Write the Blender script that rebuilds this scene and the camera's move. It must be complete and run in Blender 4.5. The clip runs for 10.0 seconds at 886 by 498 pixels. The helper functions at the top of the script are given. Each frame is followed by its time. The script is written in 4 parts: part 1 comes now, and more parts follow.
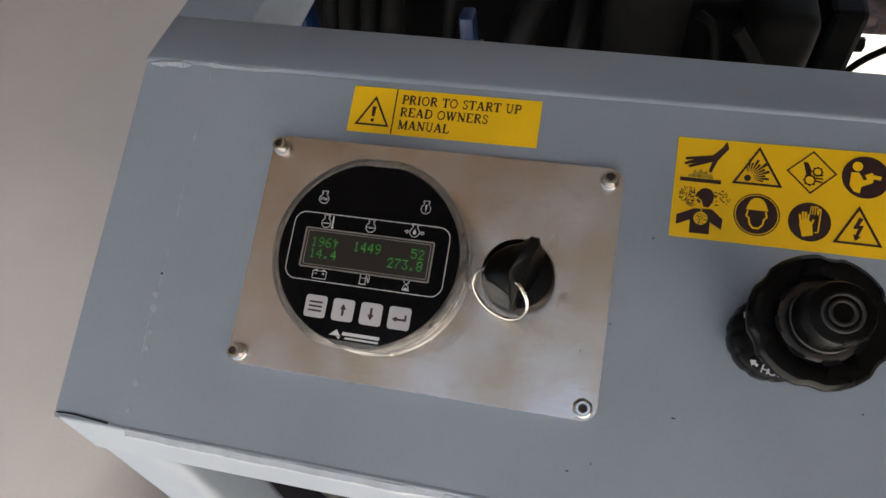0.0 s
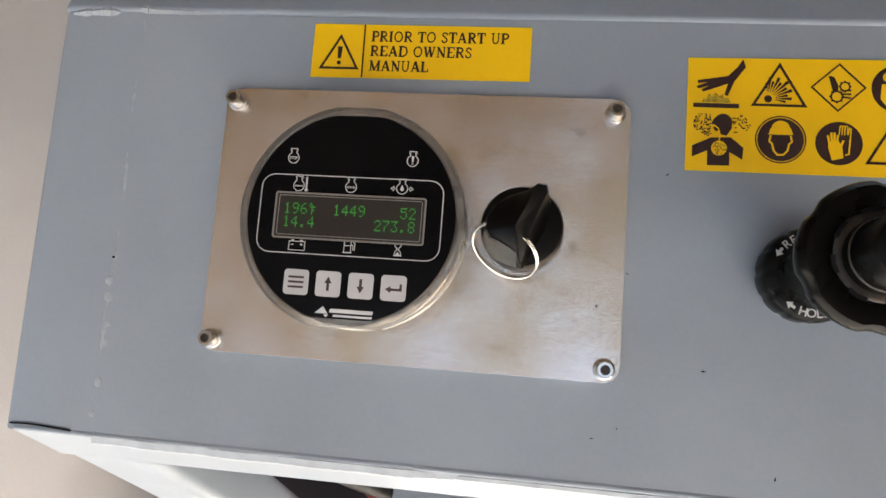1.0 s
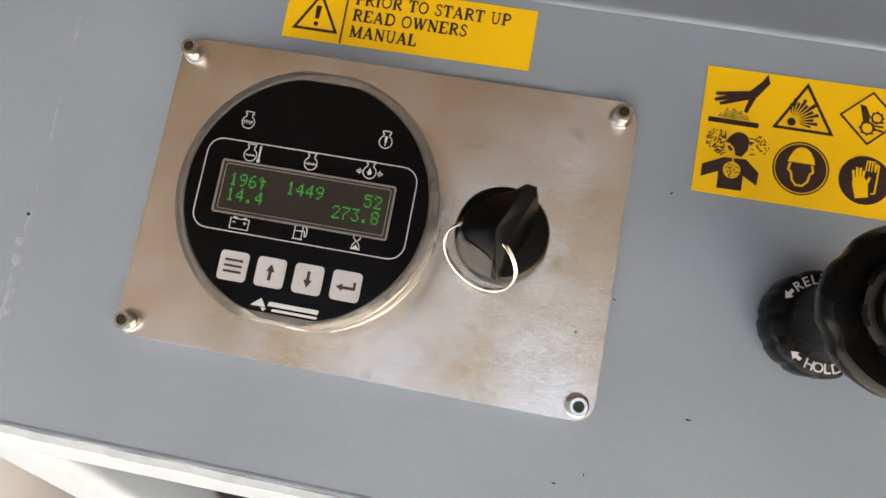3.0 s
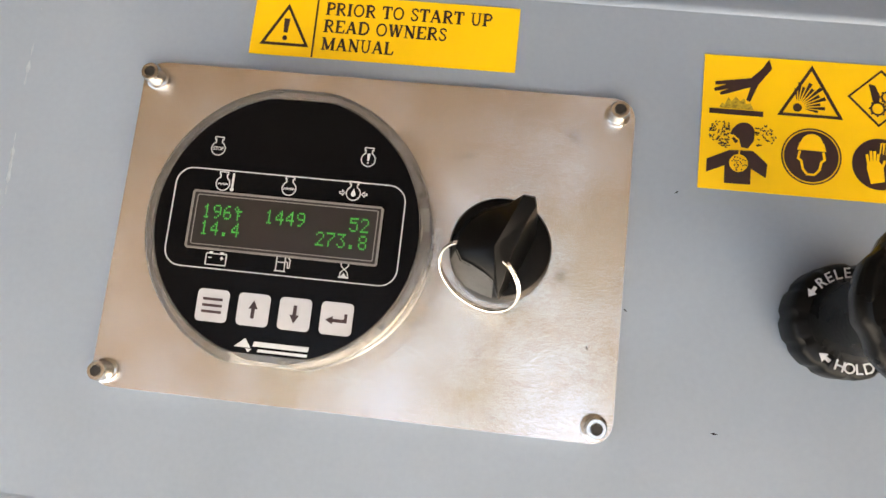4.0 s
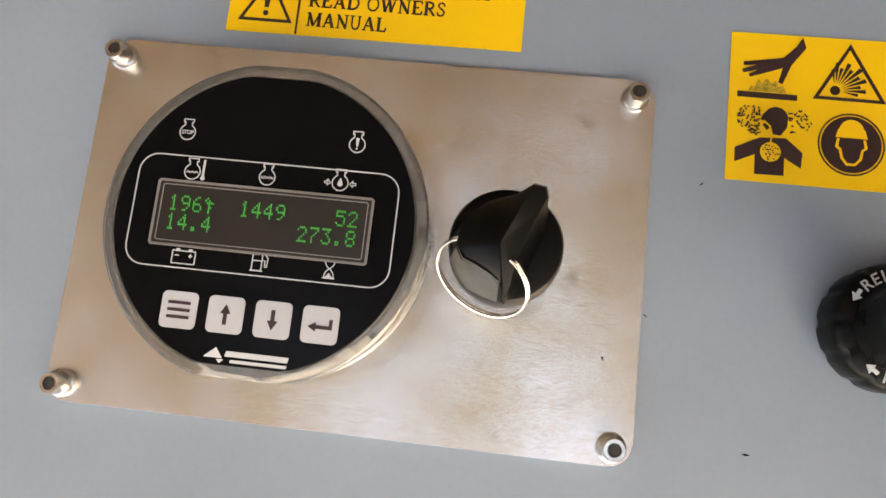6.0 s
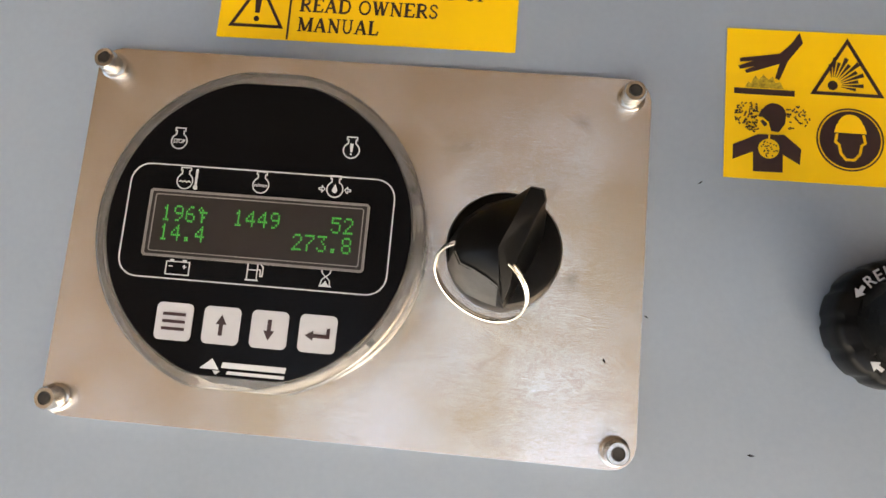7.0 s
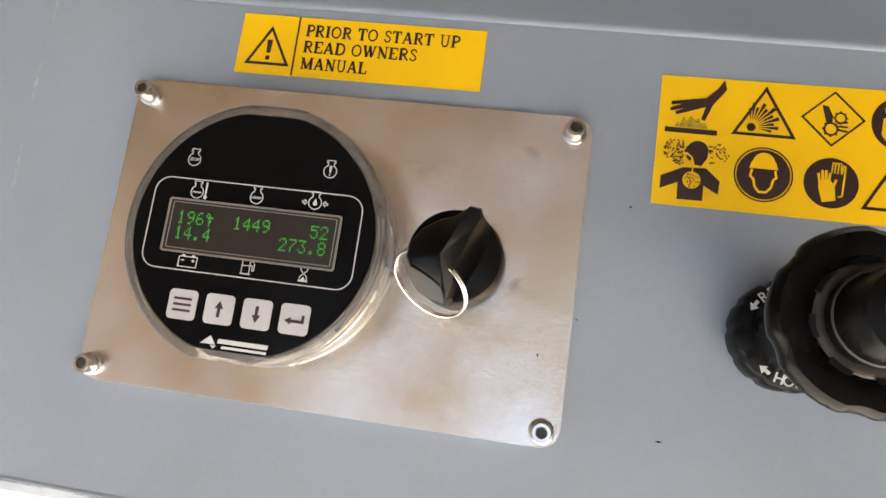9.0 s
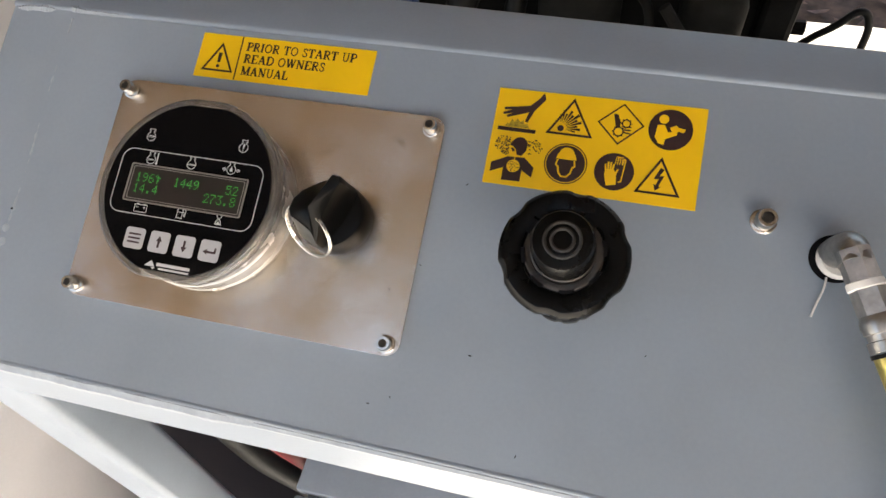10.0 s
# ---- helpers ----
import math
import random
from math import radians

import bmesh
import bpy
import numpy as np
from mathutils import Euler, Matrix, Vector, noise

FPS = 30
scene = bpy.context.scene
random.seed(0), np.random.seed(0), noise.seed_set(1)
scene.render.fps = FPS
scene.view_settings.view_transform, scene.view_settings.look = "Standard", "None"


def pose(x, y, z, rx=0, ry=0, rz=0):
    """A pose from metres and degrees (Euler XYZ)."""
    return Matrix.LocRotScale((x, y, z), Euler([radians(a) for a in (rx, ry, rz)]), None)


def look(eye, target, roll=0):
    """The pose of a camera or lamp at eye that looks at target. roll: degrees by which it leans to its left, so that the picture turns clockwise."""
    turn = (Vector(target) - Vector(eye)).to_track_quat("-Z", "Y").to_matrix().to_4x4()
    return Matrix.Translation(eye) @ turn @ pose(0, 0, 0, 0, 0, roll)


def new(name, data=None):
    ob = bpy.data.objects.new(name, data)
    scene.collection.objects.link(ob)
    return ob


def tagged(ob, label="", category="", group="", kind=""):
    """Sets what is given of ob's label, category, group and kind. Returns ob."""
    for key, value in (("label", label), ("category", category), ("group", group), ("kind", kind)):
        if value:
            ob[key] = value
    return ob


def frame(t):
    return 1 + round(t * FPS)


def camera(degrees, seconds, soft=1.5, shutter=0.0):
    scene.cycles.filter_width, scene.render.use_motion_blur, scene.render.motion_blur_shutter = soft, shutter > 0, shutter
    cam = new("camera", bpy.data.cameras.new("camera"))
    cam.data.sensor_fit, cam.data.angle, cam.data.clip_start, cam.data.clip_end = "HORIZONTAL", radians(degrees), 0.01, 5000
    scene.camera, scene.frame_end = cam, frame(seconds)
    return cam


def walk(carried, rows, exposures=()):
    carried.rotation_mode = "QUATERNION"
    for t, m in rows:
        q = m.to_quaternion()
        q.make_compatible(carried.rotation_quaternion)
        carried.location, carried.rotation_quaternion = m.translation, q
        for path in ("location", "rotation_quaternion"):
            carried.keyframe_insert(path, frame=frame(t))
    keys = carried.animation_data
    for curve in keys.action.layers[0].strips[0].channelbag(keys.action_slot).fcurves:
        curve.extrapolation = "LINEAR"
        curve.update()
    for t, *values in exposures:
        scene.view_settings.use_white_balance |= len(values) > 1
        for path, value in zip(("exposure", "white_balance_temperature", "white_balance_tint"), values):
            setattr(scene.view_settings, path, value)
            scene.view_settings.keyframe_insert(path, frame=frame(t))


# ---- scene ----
# The console's sloping face leans back by LEAN degrees from the upright; its own axes are x along, y into it, z up the slope.
LEAN, FACE_HEIGHT = 66.0, 0.86
FACE = pose(0, 0, FACE_HEIGHT, -LEAN, 0, 0)
cam = camera(65.0, 10.0)
PATH = [
    (0.0, (0.0795, -0.3535, -0.0585), (-0.1115, 0.6092, 0.1332), 9.46),
    (0.5, (0.0635, -0.3281, -0.0564), (-0.0889, 0.6481, 0.0983), 7.82),
    (1.0, (0.0580, -0.3168, -0.0480), (-0.0738, 0.6670, 0.0737), 4.35),
    (1.5, (0.0601, -0.3048, -0.0444), (-0.0566, 0.6790, 0.0912), 6.80),
    (2.0, (0.0633, -0.2972, -0.0471), (-0.0407, 0.6861, 0.1024), 12.35),
    (3.5, (0.0513, -0.2668, -0.0410), (-0.0305, 0.7211, 0.0911), 8.33),
    (4.0, (0.0508, -0.2587, -0.0377), (-0.0279, 0.7273, 0.1093), 6.34),
    (4.5, (0.0466, -0.2458, -0.0370), (-0.0133, 0.7411, 0.1130), 6.81),
    (5.0, (0.0456, -0.2358, -0.0354), (-0.0125, 0.7516, 0.1117), 6.69),
    (5.5, (0.0476, -0.2329, -0.0360), (-0.0191, 0.7529, 0.1177), 6.82),
    (7.0, (0.0475, -0.2289, -0.0345), (-0.0211, 0.7564, 0.1221), 5.15),
    (7.5, (0.0490, -0.2290, -0.0336), (-0.0209, 0.7545, 0.1331), 5.13),
    (8.0, (0.0507, -0.2299, -0.0351), (-0.0191, 0.7536, 0.1319), 5.45),
    (8.5, (0.0549, -0.2333, -0.0347), (-0.0235, 0.7496, 0.1322), 5.99),
    (9.0, (0.0825, -0.2690, -0.0388), (-0.0554, 0.7080, 0.1239), 8.05),
    (9.5, (0.1321, -0.3174, -0.0505), (-0.0500, 0.6509, 0.1203), 9.26),
    (10.0, (0.1807, -0.3437, -0.0668), (-0.0206, 0.6203, 0.1072), 11.40),
]
walk(cam, [(t, FACE @ look(eye, target, roll)) for t, eye, target, roll in PATH],
     [(0.0, 1.5, 7050, 10), (0.5, 2.03, 7250, 10), (1.0, 2.06, 7400, 10), (2.0, 2.22, 7700, 10), (3.5, 2.33, 7750, 10), (4.0, 2.72, 7800, 10), (5.5, 2.5, 7850, 10), (7.0, 2.47, 7850, 10), (8.5, 2.52, 7750, 10), (9.5, 2.27, 7450, 10), (10.0, 2.05, 7350, 10)])

# ---- world and light ----
world = bpy.data.worlds.new("world")
scene.world = world
world.use_nodes = True
wn = world.node_tree.nodes
sky = wn.new("ShaderNodeTexSky")
sky.sky_type, sky.sun_disc = "NISHITA", False
sky.dust_density, sky.sun_elevation, sky.sun_rotation = 5.0, radians(48), radians(135)
wn["Background"].inputs["Strength"].default_value = 0.15
world.node_tree.links.new(sky.outputs["Color"], wn["Background"].inputs["Color"])
sun = new("sun", bpy.data.lights.new("sun", "SUN"))
sun.data.energy, sun.data.angle, sun.data.color = 5.0, radians(0.5), (1.0, 0.97, 0.91)
sun.matrix_world = look((4.73, -4.73, 7.43), (0, 0, 0))


# ---- materials ----
def material(name, colour, rough=0.5, metal=0.0, vary=0.12, scale=60.0, bump=0.1, fine=600.0, second=None, **more):
    """A surface whose colour wavers at two scales, with a fine relief."""
    m = bpy.data.materials.new(name)
    m.use_nodes = True
    n, l = m.node_tree.nodes, m.node_tree.links
    b = n["Principled BSDF"]
    where = n.new("ShaderNodeTexCoord")
    big, small = n.new("ShaderNodeTexNoise"), n.new("ShaderNodeTexNoise")
    big.inputs["Scale"].default_value, small.inputs["Scale"].default_value = scale, fine
    big.inputs["Detail"].default_value = small.inputs["Detail"].default_value = 4
    for tex in (big, small):
        l.new(where.outputs["Object"], tex.inputs["Vector"])
    mix = n.new("ShaderNodeMix")
    mix.data_type = "RGBA"
    other = second or tuple(c * (1 - 2 * vary) for c in colour)
    mix.inputs["A"].default_value = (*(tuple(c * (1 + vary) for c in colour) if not second else colour), 1)
    mix.inputs["B"].default_value = (*other, 1)
    add = n.new("ShaderNodeMath")
    add.operation = "MULTIPLY_ADD"
    add.inputs[1].default_value = 0.25
    l.new(small.outputs["Fac"], add.inputs[0])
    l.new(big.outputs["Fac"], add.inputs[2])
    ramp = n.new("ShaderNodeMapRange")
    ramp.inputs["From Min"].default_value, ramp.inputs["From Max"].default_value = 0.42, 0.85
    l.new(add.outputs[0], ramp.inputs["Value"])
    l.new(ramp.outputs["Result"], mix.inputs["Factor"])
    l.new(mix.outputs["Result"], b.inputs["Base Color"])
    wear = n.new("ShaderNodeMapRange")
    wear.inputs["To Min"].default_value, wear.inputs["To Max"].default_value = rough * 0.85, min(1, rough * 1.2)
    l.new(big.outputs["Fac"], wear.inputs["Value"])
    l.new(wear.outputs["Result"], b.inputs["Roughness"])
    b.inputs["Metallic"].default_value = metal
    if bump:
        bp = n.new("ShaderNodeBump")
        bp.inputs["Strength"].default_value, bp.inputs["Distance"].default_value = bump, 0.0006
        l.new(small.outputs["Fac"], bp.inputs["Height"])
        l.new(bp.outputs["Normal"], b.inputs["Normal"])
    for key, value in more.items():
        b.inputs[key.replace("_", " ").title().replace("Ior", "IOR").replace("IOR Level", "IOR Level")].default_value = value
    return m


PAINT = material("grey machine paint", (0.245, 0.290, 0.342), 0.42, vary=0.06, scale=9, bump=0.12, fine=420, coat_weight=0.06, coat_roughness=0.25)
WELD = material("painted weld bead", (0.30, 0.337, 0.38), 0.36, vary=0.08, scale=90, bump=0.4, fine=500)
DARK_GAP = material("near black gaps and nicks", (0.008, 0.008, 0.009), 0.9, vary=0.2, scale=80, specular_ior_level=0.05)
BLACK = material("black moulded plastic", (0.003, 0.003, 0.003), 0.34, vary=0.15, scale=120, bump=0.08, fine=900, specular_ior_level=0.15)
BLACK_SOFT = material("black worn rubber plastic", (0.0030, 0.0029, 0.0027), 0.27, vary=0.3, scale=70, bump=0.15, fine=700, specular_ior_level=0.13)
FACE_BLACK = material("black gauge overlay", (0.0035, 0.0035, 0.004), 0.2, vary=0.1, scale=40, bump=0.02, fine=900, specular_ior_level=0.07)
PRINT_WHITE = material("white print", (0.56, 0.57, 0.58), 0.5, vary=0.03, bump=0.0)
BUTTON = material("pale grey button print", (0.46, 0.465, 0.48), 0.4, vary=0.04, scale=60, bump=0.05)
PRINT_BLACK = material("brown black print", (0.030, 0.010, 0.011), 0.45, vary=0.15, scale=200, bump=0.0)
YELLOW = material("yellow vinyl", (0.88, 0.53, 0.008), 0.4, vary=0.03, scale=25, bump=0.05, fine=300)
GRAIN = material("speckled grey print", (0.45, 0.31, 0.02), 0.5, vary=0.3, scale=900, bump=0.0)
LCD_BACK = material("dark display glass", (0.022, 0.017, 0.016), 0.3, vary=0.1, scale=30, bump=0.0, specular_ior_level=0.3)
BEVEL = material("display bevel", (0.19, 0.178, 0.168), 0.3, vary=0.1, scale=60, bump=0.0)
CHROME = material("bright steel", (0.62, 0.60, 0.57), 0.22, 1.0, vary=0.1, scale=150, bump=0.06, fine=900)
SOCKET = material("shaded steel socket", (0.03, 0.026, 0.022), 0.5, 0.3, vary=0.2, scale=300, bump=0.1)
HOUSING = material("silvery clear housing", (0.47, 0.455, 0.435), 0.26, 0.6, vary=0.15, scale=60, bump=0.15, fine=200)
WIRE = material("polished ring wire", (0.80, 0.78, 0.74), 0.14, 1.0, vary=0.05, scale=200, bump=0.0)
FACET = material("grey patch sheet", (0.20, 0.195, 0.19), 0.38, 0.7, vary=0.15, scale=60, bump=0.05)
WHITE_RUBBER = material("white sealing tape", (0.74, 0.72, 0.69), 0.6, vary=0.06, scale=200, bump=0.2)
BRASS = material("yellow zinc steel", (0.60, 0.48, 0.16), 0.36, 0.9, vary=0.2, scale=120, bump=0.1)
ZINC = material("zinc plated steel", (0.46, 0.44, 0.41), 0.3, 0.95, vary=0.15, scale=140, bump=0.1, fine=700)
HOSE = material("black rubber hose", (0.006, 0.006, 0.006), 0.5, vary=0.2, scale=60, bump=0.2, specular_ior_level=0.14)
# iron and alloy lowered to near black, standing in for deep engine shade
IRON = material("engine iron darkened for shade", (0.004, 0.004, 0.004), 0.65, vary=0.4, scale=20, bump=0.4, fine=260, specular_ior_level=0.08)
ALLOY = material("dusty cast alloy darkened for shade", (0.0055, 0.0055, 0.005), 0.7, 0.0, vary=0.3, scale=18, bump=0.4, fine=260, specular_ior_level=0.12)
KNOB_RING = material("worn dark ring metal", (0.055, 0.048, 0.042), 0.34, 0.5, vary=0.3, scale=90, bump=0.15, fine=500)
GROOVE = material("dusty moulded groove", (0.017, 0.016, 0.014), 0.5, vary=0.3, scale=90, bump=0.1)
BLUE = material("blue plastic plug", (0.008, 0.03, 0.10), 0.4, vary=0.2, scale=60)
RED = material("dull red enamel", (0.22, 0.02, 0.022), 0.42, vary=0.25, scale=30)
TANK_PAINT = material("blue grey tank paint", (0.27, 0.31, 0.36), 0.4, vary=0.08, scale=10, bump=0.1, fine=300)
CONCRETE = material("worn concrete", (0.66, 0.655, 0.645), 0.6, vary=0.05, scale=2.0, bump=0.5, fine=160)
WOOD = material("bare roof boards", (0.15, 0.110, 0.076), 0.6, vary=0.2, scale=5, bump=0.4, fine=90)
SLAB = material("pale sunlit slab", (0.40, 0.39, 0.37), 0.7, vary=0.1, scale=6, bump=0.5, fine=140)
SOIL = material("brown leafy soil", (0.04, 0.025, 0.018), 0.9, vary=0.4, scale=22, bump=1.0, fine=90)
LEAF = material("dry fallen leaf", (0.075, 0.038, 0.025), 0.7, vary=0.35, scale=30, bump=0.3, fine=200)


def paint_shade(m, x0, x1, y0, y1, soft):
    """Shade below the engine painted into the slab's colour, with a ragged soft edge."""
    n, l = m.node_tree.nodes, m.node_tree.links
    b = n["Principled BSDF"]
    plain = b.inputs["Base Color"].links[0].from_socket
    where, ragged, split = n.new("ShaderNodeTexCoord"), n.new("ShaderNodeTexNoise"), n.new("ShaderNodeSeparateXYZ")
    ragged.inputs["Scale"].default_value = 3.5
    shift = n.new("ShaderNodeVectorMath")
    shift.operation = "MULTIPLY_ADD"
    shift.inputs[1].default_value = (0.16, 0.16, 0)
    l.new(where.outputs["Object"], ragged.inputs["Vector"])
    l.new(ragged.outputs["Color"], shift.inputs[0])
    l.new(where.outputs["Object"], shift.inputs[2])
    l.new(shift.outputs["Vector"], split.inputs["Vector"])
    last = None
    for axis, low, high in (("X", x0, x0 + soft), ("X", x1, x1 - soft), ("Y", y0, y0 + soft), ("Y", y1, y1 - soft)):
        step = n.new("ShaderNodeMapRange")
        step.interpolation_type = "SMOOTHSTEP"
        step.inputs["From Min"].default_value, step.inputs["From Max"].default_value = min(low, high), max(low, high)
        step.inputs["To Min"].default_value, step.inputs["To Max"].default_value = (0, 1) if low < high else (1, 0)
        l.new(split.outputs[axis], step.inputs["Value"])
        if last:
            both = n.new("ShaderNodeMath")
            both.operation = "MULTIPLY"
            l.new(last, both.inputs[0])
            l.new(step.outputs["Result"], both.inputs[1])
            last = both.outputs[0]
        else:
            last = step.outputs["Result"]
    shade_mix = n.new("ShaderNodeMix")
    shade_mix.data_type = "RGBA"
    shade_mix.inputs["B"].default_value = (0.009, 0.008, 0.012, 1)
    l.new(last, shade_mix.inputs["Factor"])
    l.new(plain, shade_mix.inputs["A"])
    l.new(shade_mix.outputs["Result"], b.inputs["Base Color"])


# black patch paints the machine's shade onto the floor
paint_shade(CONCRETE, -0.62, 0.90, -0.12, 1.20, 0.24)


def brushed_steel():
    """Stainless sheet: grooves along x, brown heat-like tarnish in cloudy patches, dull grey smudges."""
    m = bpy.data.materials.new("brushed stainless steel")
    m.use_nodes = True
    n, l = m.node_tree.nodes, m.node_tree.links
    b = n["Principled BSDF"]
    where = n.new("ShaderNodeTexCoord")
    stretch = n.new("ShaderNodeMapping")
    stretch.inputs["Scale"].default_value = (170, 170, 5600)
    l.new(where.outputs["Object"], stretch.inputs["Vector"])
    groove = n.new("ShaderNodeTexNoise")
    groove.inputs["Scale"].default_value, groove.inputs["Detail"].default_value = 1.0, 3
    l.new(stretch.outputs["Vector"], groove.inputs["Vector"])
    cloud = n.new("ShaderNodeTexNoise")
    cloud.inputs["Scale"].default_value, cloud.inputs["Detail"].default_value = 17, 3
    l.new(where.outputs["Object"], cloud.inputs["Vector"])
    ramp = n.new("ShaderNodeValToRGB")
    ramp.color_ramp.elements[0].position, ramp.color_ramp.elements[0].color = 0.38, (0.80, 0.79, 0.785, 1)
    ramp.color_ramp.elements[1].position, ramp.color_ramp.elements[1].color = 0.64, (0.60, 0.505, 0.385, 1)
    l.new(cloud.outputs["Fac"], ramp.inputs["Fac"])
    smudge = n.new("ShaderNodeTexNoise")
    smudge.inputs["Scale"].default_value, smudge.inputs["Detail"].default_value = 75, 2
    l.new(where.outputs["Object"], smudge.inputs["Vector"])
    dull = n.new("ShaderNodeMapRange")
    dull.inputs["From Min"].default_value, dull.inputs["From Max"].default_value = 0.66, 0.78
    dull.inputs["To Min"].default_value, dull.inputs["To Max"].default_value = 1.0, 0.72
    l.new(smudge.outputs["Fac"], dull.inputs["Value"])
    mul = n.new("ShaderNodeMix")
    mul.data_type, mul.blend_type = "RGBA", "MULTIPLY"
    mul.inputs["Factor"].default_value = 1.0
    l.new(ramp.outputs["Color"], mul.inputs["A"])
    l.new(dull.outputs["Result"], mul.inputs["B"])
    l.new(mul.outputs["Result"], b.inputs["Base Color"])
    b.inputs["Metallic"].default_value = 1.0
    rough = n.new("ShaderNodeMapRange")
    rough.inputs["To Min"].default_value, rough.inputs["To Max"].default_value = 0.15, 0.22
    along = n.new("ShaderNodeVectorTransform")
    along.vector_type, along.convert_from, along.convert_to = "VECTOR", "OBJECT", "WORLD"
    along.inputs["Vector"].default_value = (0, 0, 1)
    l.new(along.outputs["Vector"], b.inputs["Tangent"])
    b.inputs["Anisotropic"].default_value = 0.85
    l.new(groove.outputs["Fac"], rough.inputs["Value"])
    l.new(rough.outputs["Result"], b.inputs["Roughness"])
    bp = n.new("ShaderNodeBump")
    bp.inputs["Strength"].default_value, bp.inputs["Distance"].default_value = 0.36, 0.0002
    l.new(groove.outputs["Fac"], bp.inputs["Height"])
    l.new(bp.outputs["Normal"], b.inputs["Normal"])
    return m


STEEL = brushed_steel()

GLOW = bpy.data.materials.new("green display dots")
GLOW.use_nodes = True
glow = GLOW.node_tree.nodes["Principled BSDF"]
glow.inputs["Base Color"].default_value = (0.02, 0.12, 0.03, 1)
glow.inputs["Emission Color"].default_value = (0.035, 0.62, 0.05, 1)
glow.inputs["Emission Strength"].default_value = 0.115

RIM = bpy.data.materials.new("clear acrylic")
RIM.use_nodes = True
clear = RIM.node_tree.nodes["Principled BSDF"]
clear.inputs["Base Color"].default_value = (0.42, 0.405, 0.385, 1)
clear.inputs["Roughness"].default_value, clear.inputs["Transmission Weight"].default_value = 0.16, 0.85
clear.inputs["IOR"].default_value = 1.46

# material of the unseen sheets added above to brighten the steel plate
SHEET = bpy.data.materials.new("added translucent roof sheet")
SHEET.use_nodes = True
sheet_nodes = SHEET.node_tree.nodes
through_light = sheet_nodes.new("ShaderNodeBsdfTranslucent")
through_light.inputs["Color"].default_value = (0.37, 0.435, 0.52, 1)
SHEET.node_tree.links.new(through_light.outputs["BSDF"], sheet_nodes["Material Output"].inputs["Surface"])


# ---- building helpers ----
def finish(bm, name, mat, smooth=False):
    me = bpy.data.meshes.new(name)
    bmesh.ops.recalc_face_normals(bm, faces=bm.faces)
    bm.to_mesh(me)
    bm.free()
    me.materials.append(mat)
    if smooth:
        for p in me.polygons:
            p.use_smooth = True
        me.set_sharp_from_angle(angle=radians(38))
    return me


def part(name, bm, mat, parent, label="", smooth=False, at=None):
    """One mesh object under a thing or a part."""
    ob = new(name, finish(bm, name, mat, smooth))
    ob.parent = parent
    if at is not None:
        ob.matrix_basis = at
    if label:
        ob["label"] = label
    return ob


def thing(name, m, label, category, group="", kind=""):
    """An Empty at a thing's base."""
    ob = new(name)
    ob.empty_display_size = 0.02
    ob.matrix_basis = m
    return tagged(ob, label, category, group, kind)


def solid(name, bm, mat, m, label, category, group="", kind="", smooth=False):
    """A thing of a single mesh."""
    ob = new(name, finish(bm, name, mat, smooth))
    ob.matrix_basis = m
    return tagged(ob, label, category, group, kind)


def box(bm, x0, x1, y0, y1, z0, z1, bevel=0.0, segments=2):
    made = bmesh.ops.create_cube(bm, size=1.0)["verts"]
    for v in made:
        v.co = Vector((x0 + (v.co.x + 0.5) * (x1 - x0), y0 + (v.co.y + 0.5) * (y1 - y0), z0 + (v.co.z + 0.5) * (z1 - z0)))
    if bevel:
        edges = list({e for v in made for e in v.link_edges})
        bmesh.ops.bevel(bm, geom=edges, offset=bevel, segments=segments, profile=0.5, affect="EDGES")
    return bm


def lathe(bm, profile, around=48, shape=None):
    """Turned about the axis out of the face: profile rows of radius and height above the face; shape(angle, radius, height) changes the radius."""
    rings = []
    for r, h in profile:
        ring = []
        for k in range(around):
            a = 2 * math.pi * k / around
            rr = shape(a, r, h) if shape else r
            ring.append(bm.verts.new((rr * math.cos(a), -h, rr * math.sin(a))))
        rings.append(ring)
    for lower, upper in zip(rings, rings[1:]):
        for k in range(around):
            bm.faces.new((lower[k], lower[(k + 1) % around], upper[(k + 1) % around], upper[k]))
    bm.faces.new(rings[0])
    bm.faces.new(rings[-1])
    return bm


def turned_ring(bm, profile, around=48):
    """A closed profile turned about the axis out of the face."""
    rings = [[bm.verts.new((r * math.cos(2 * math.pi * k / around), -h, r * math.sin(2 * math.pi * k / around))) for k in range(around)] for r, h in profile]
    for lower, upper in zip(rings, rings[1:] + rings[:1]):
        for k in range(around):
            bm.faces.new((lower[k], lower[(k + 1) % around], upper[(k + 1) % around], upper[k]))
    return bm


def prism(bm, points, low, high):
    """A flat shape in the face's plane, from low to high above it."""
    a = [bm.verts.new((x, -low, z)) for x, z in points]
    b = [bm.verts.new((x, -high, z)) for x, z in points]
    n = len(points)
    for k in range(n):
        bm.faces.new((a[k], a[(k + 1) % n], b[(k + 1) % n], b[k]))
    bm.faces.new(a)
    bm.faces.new(b)
    return bm


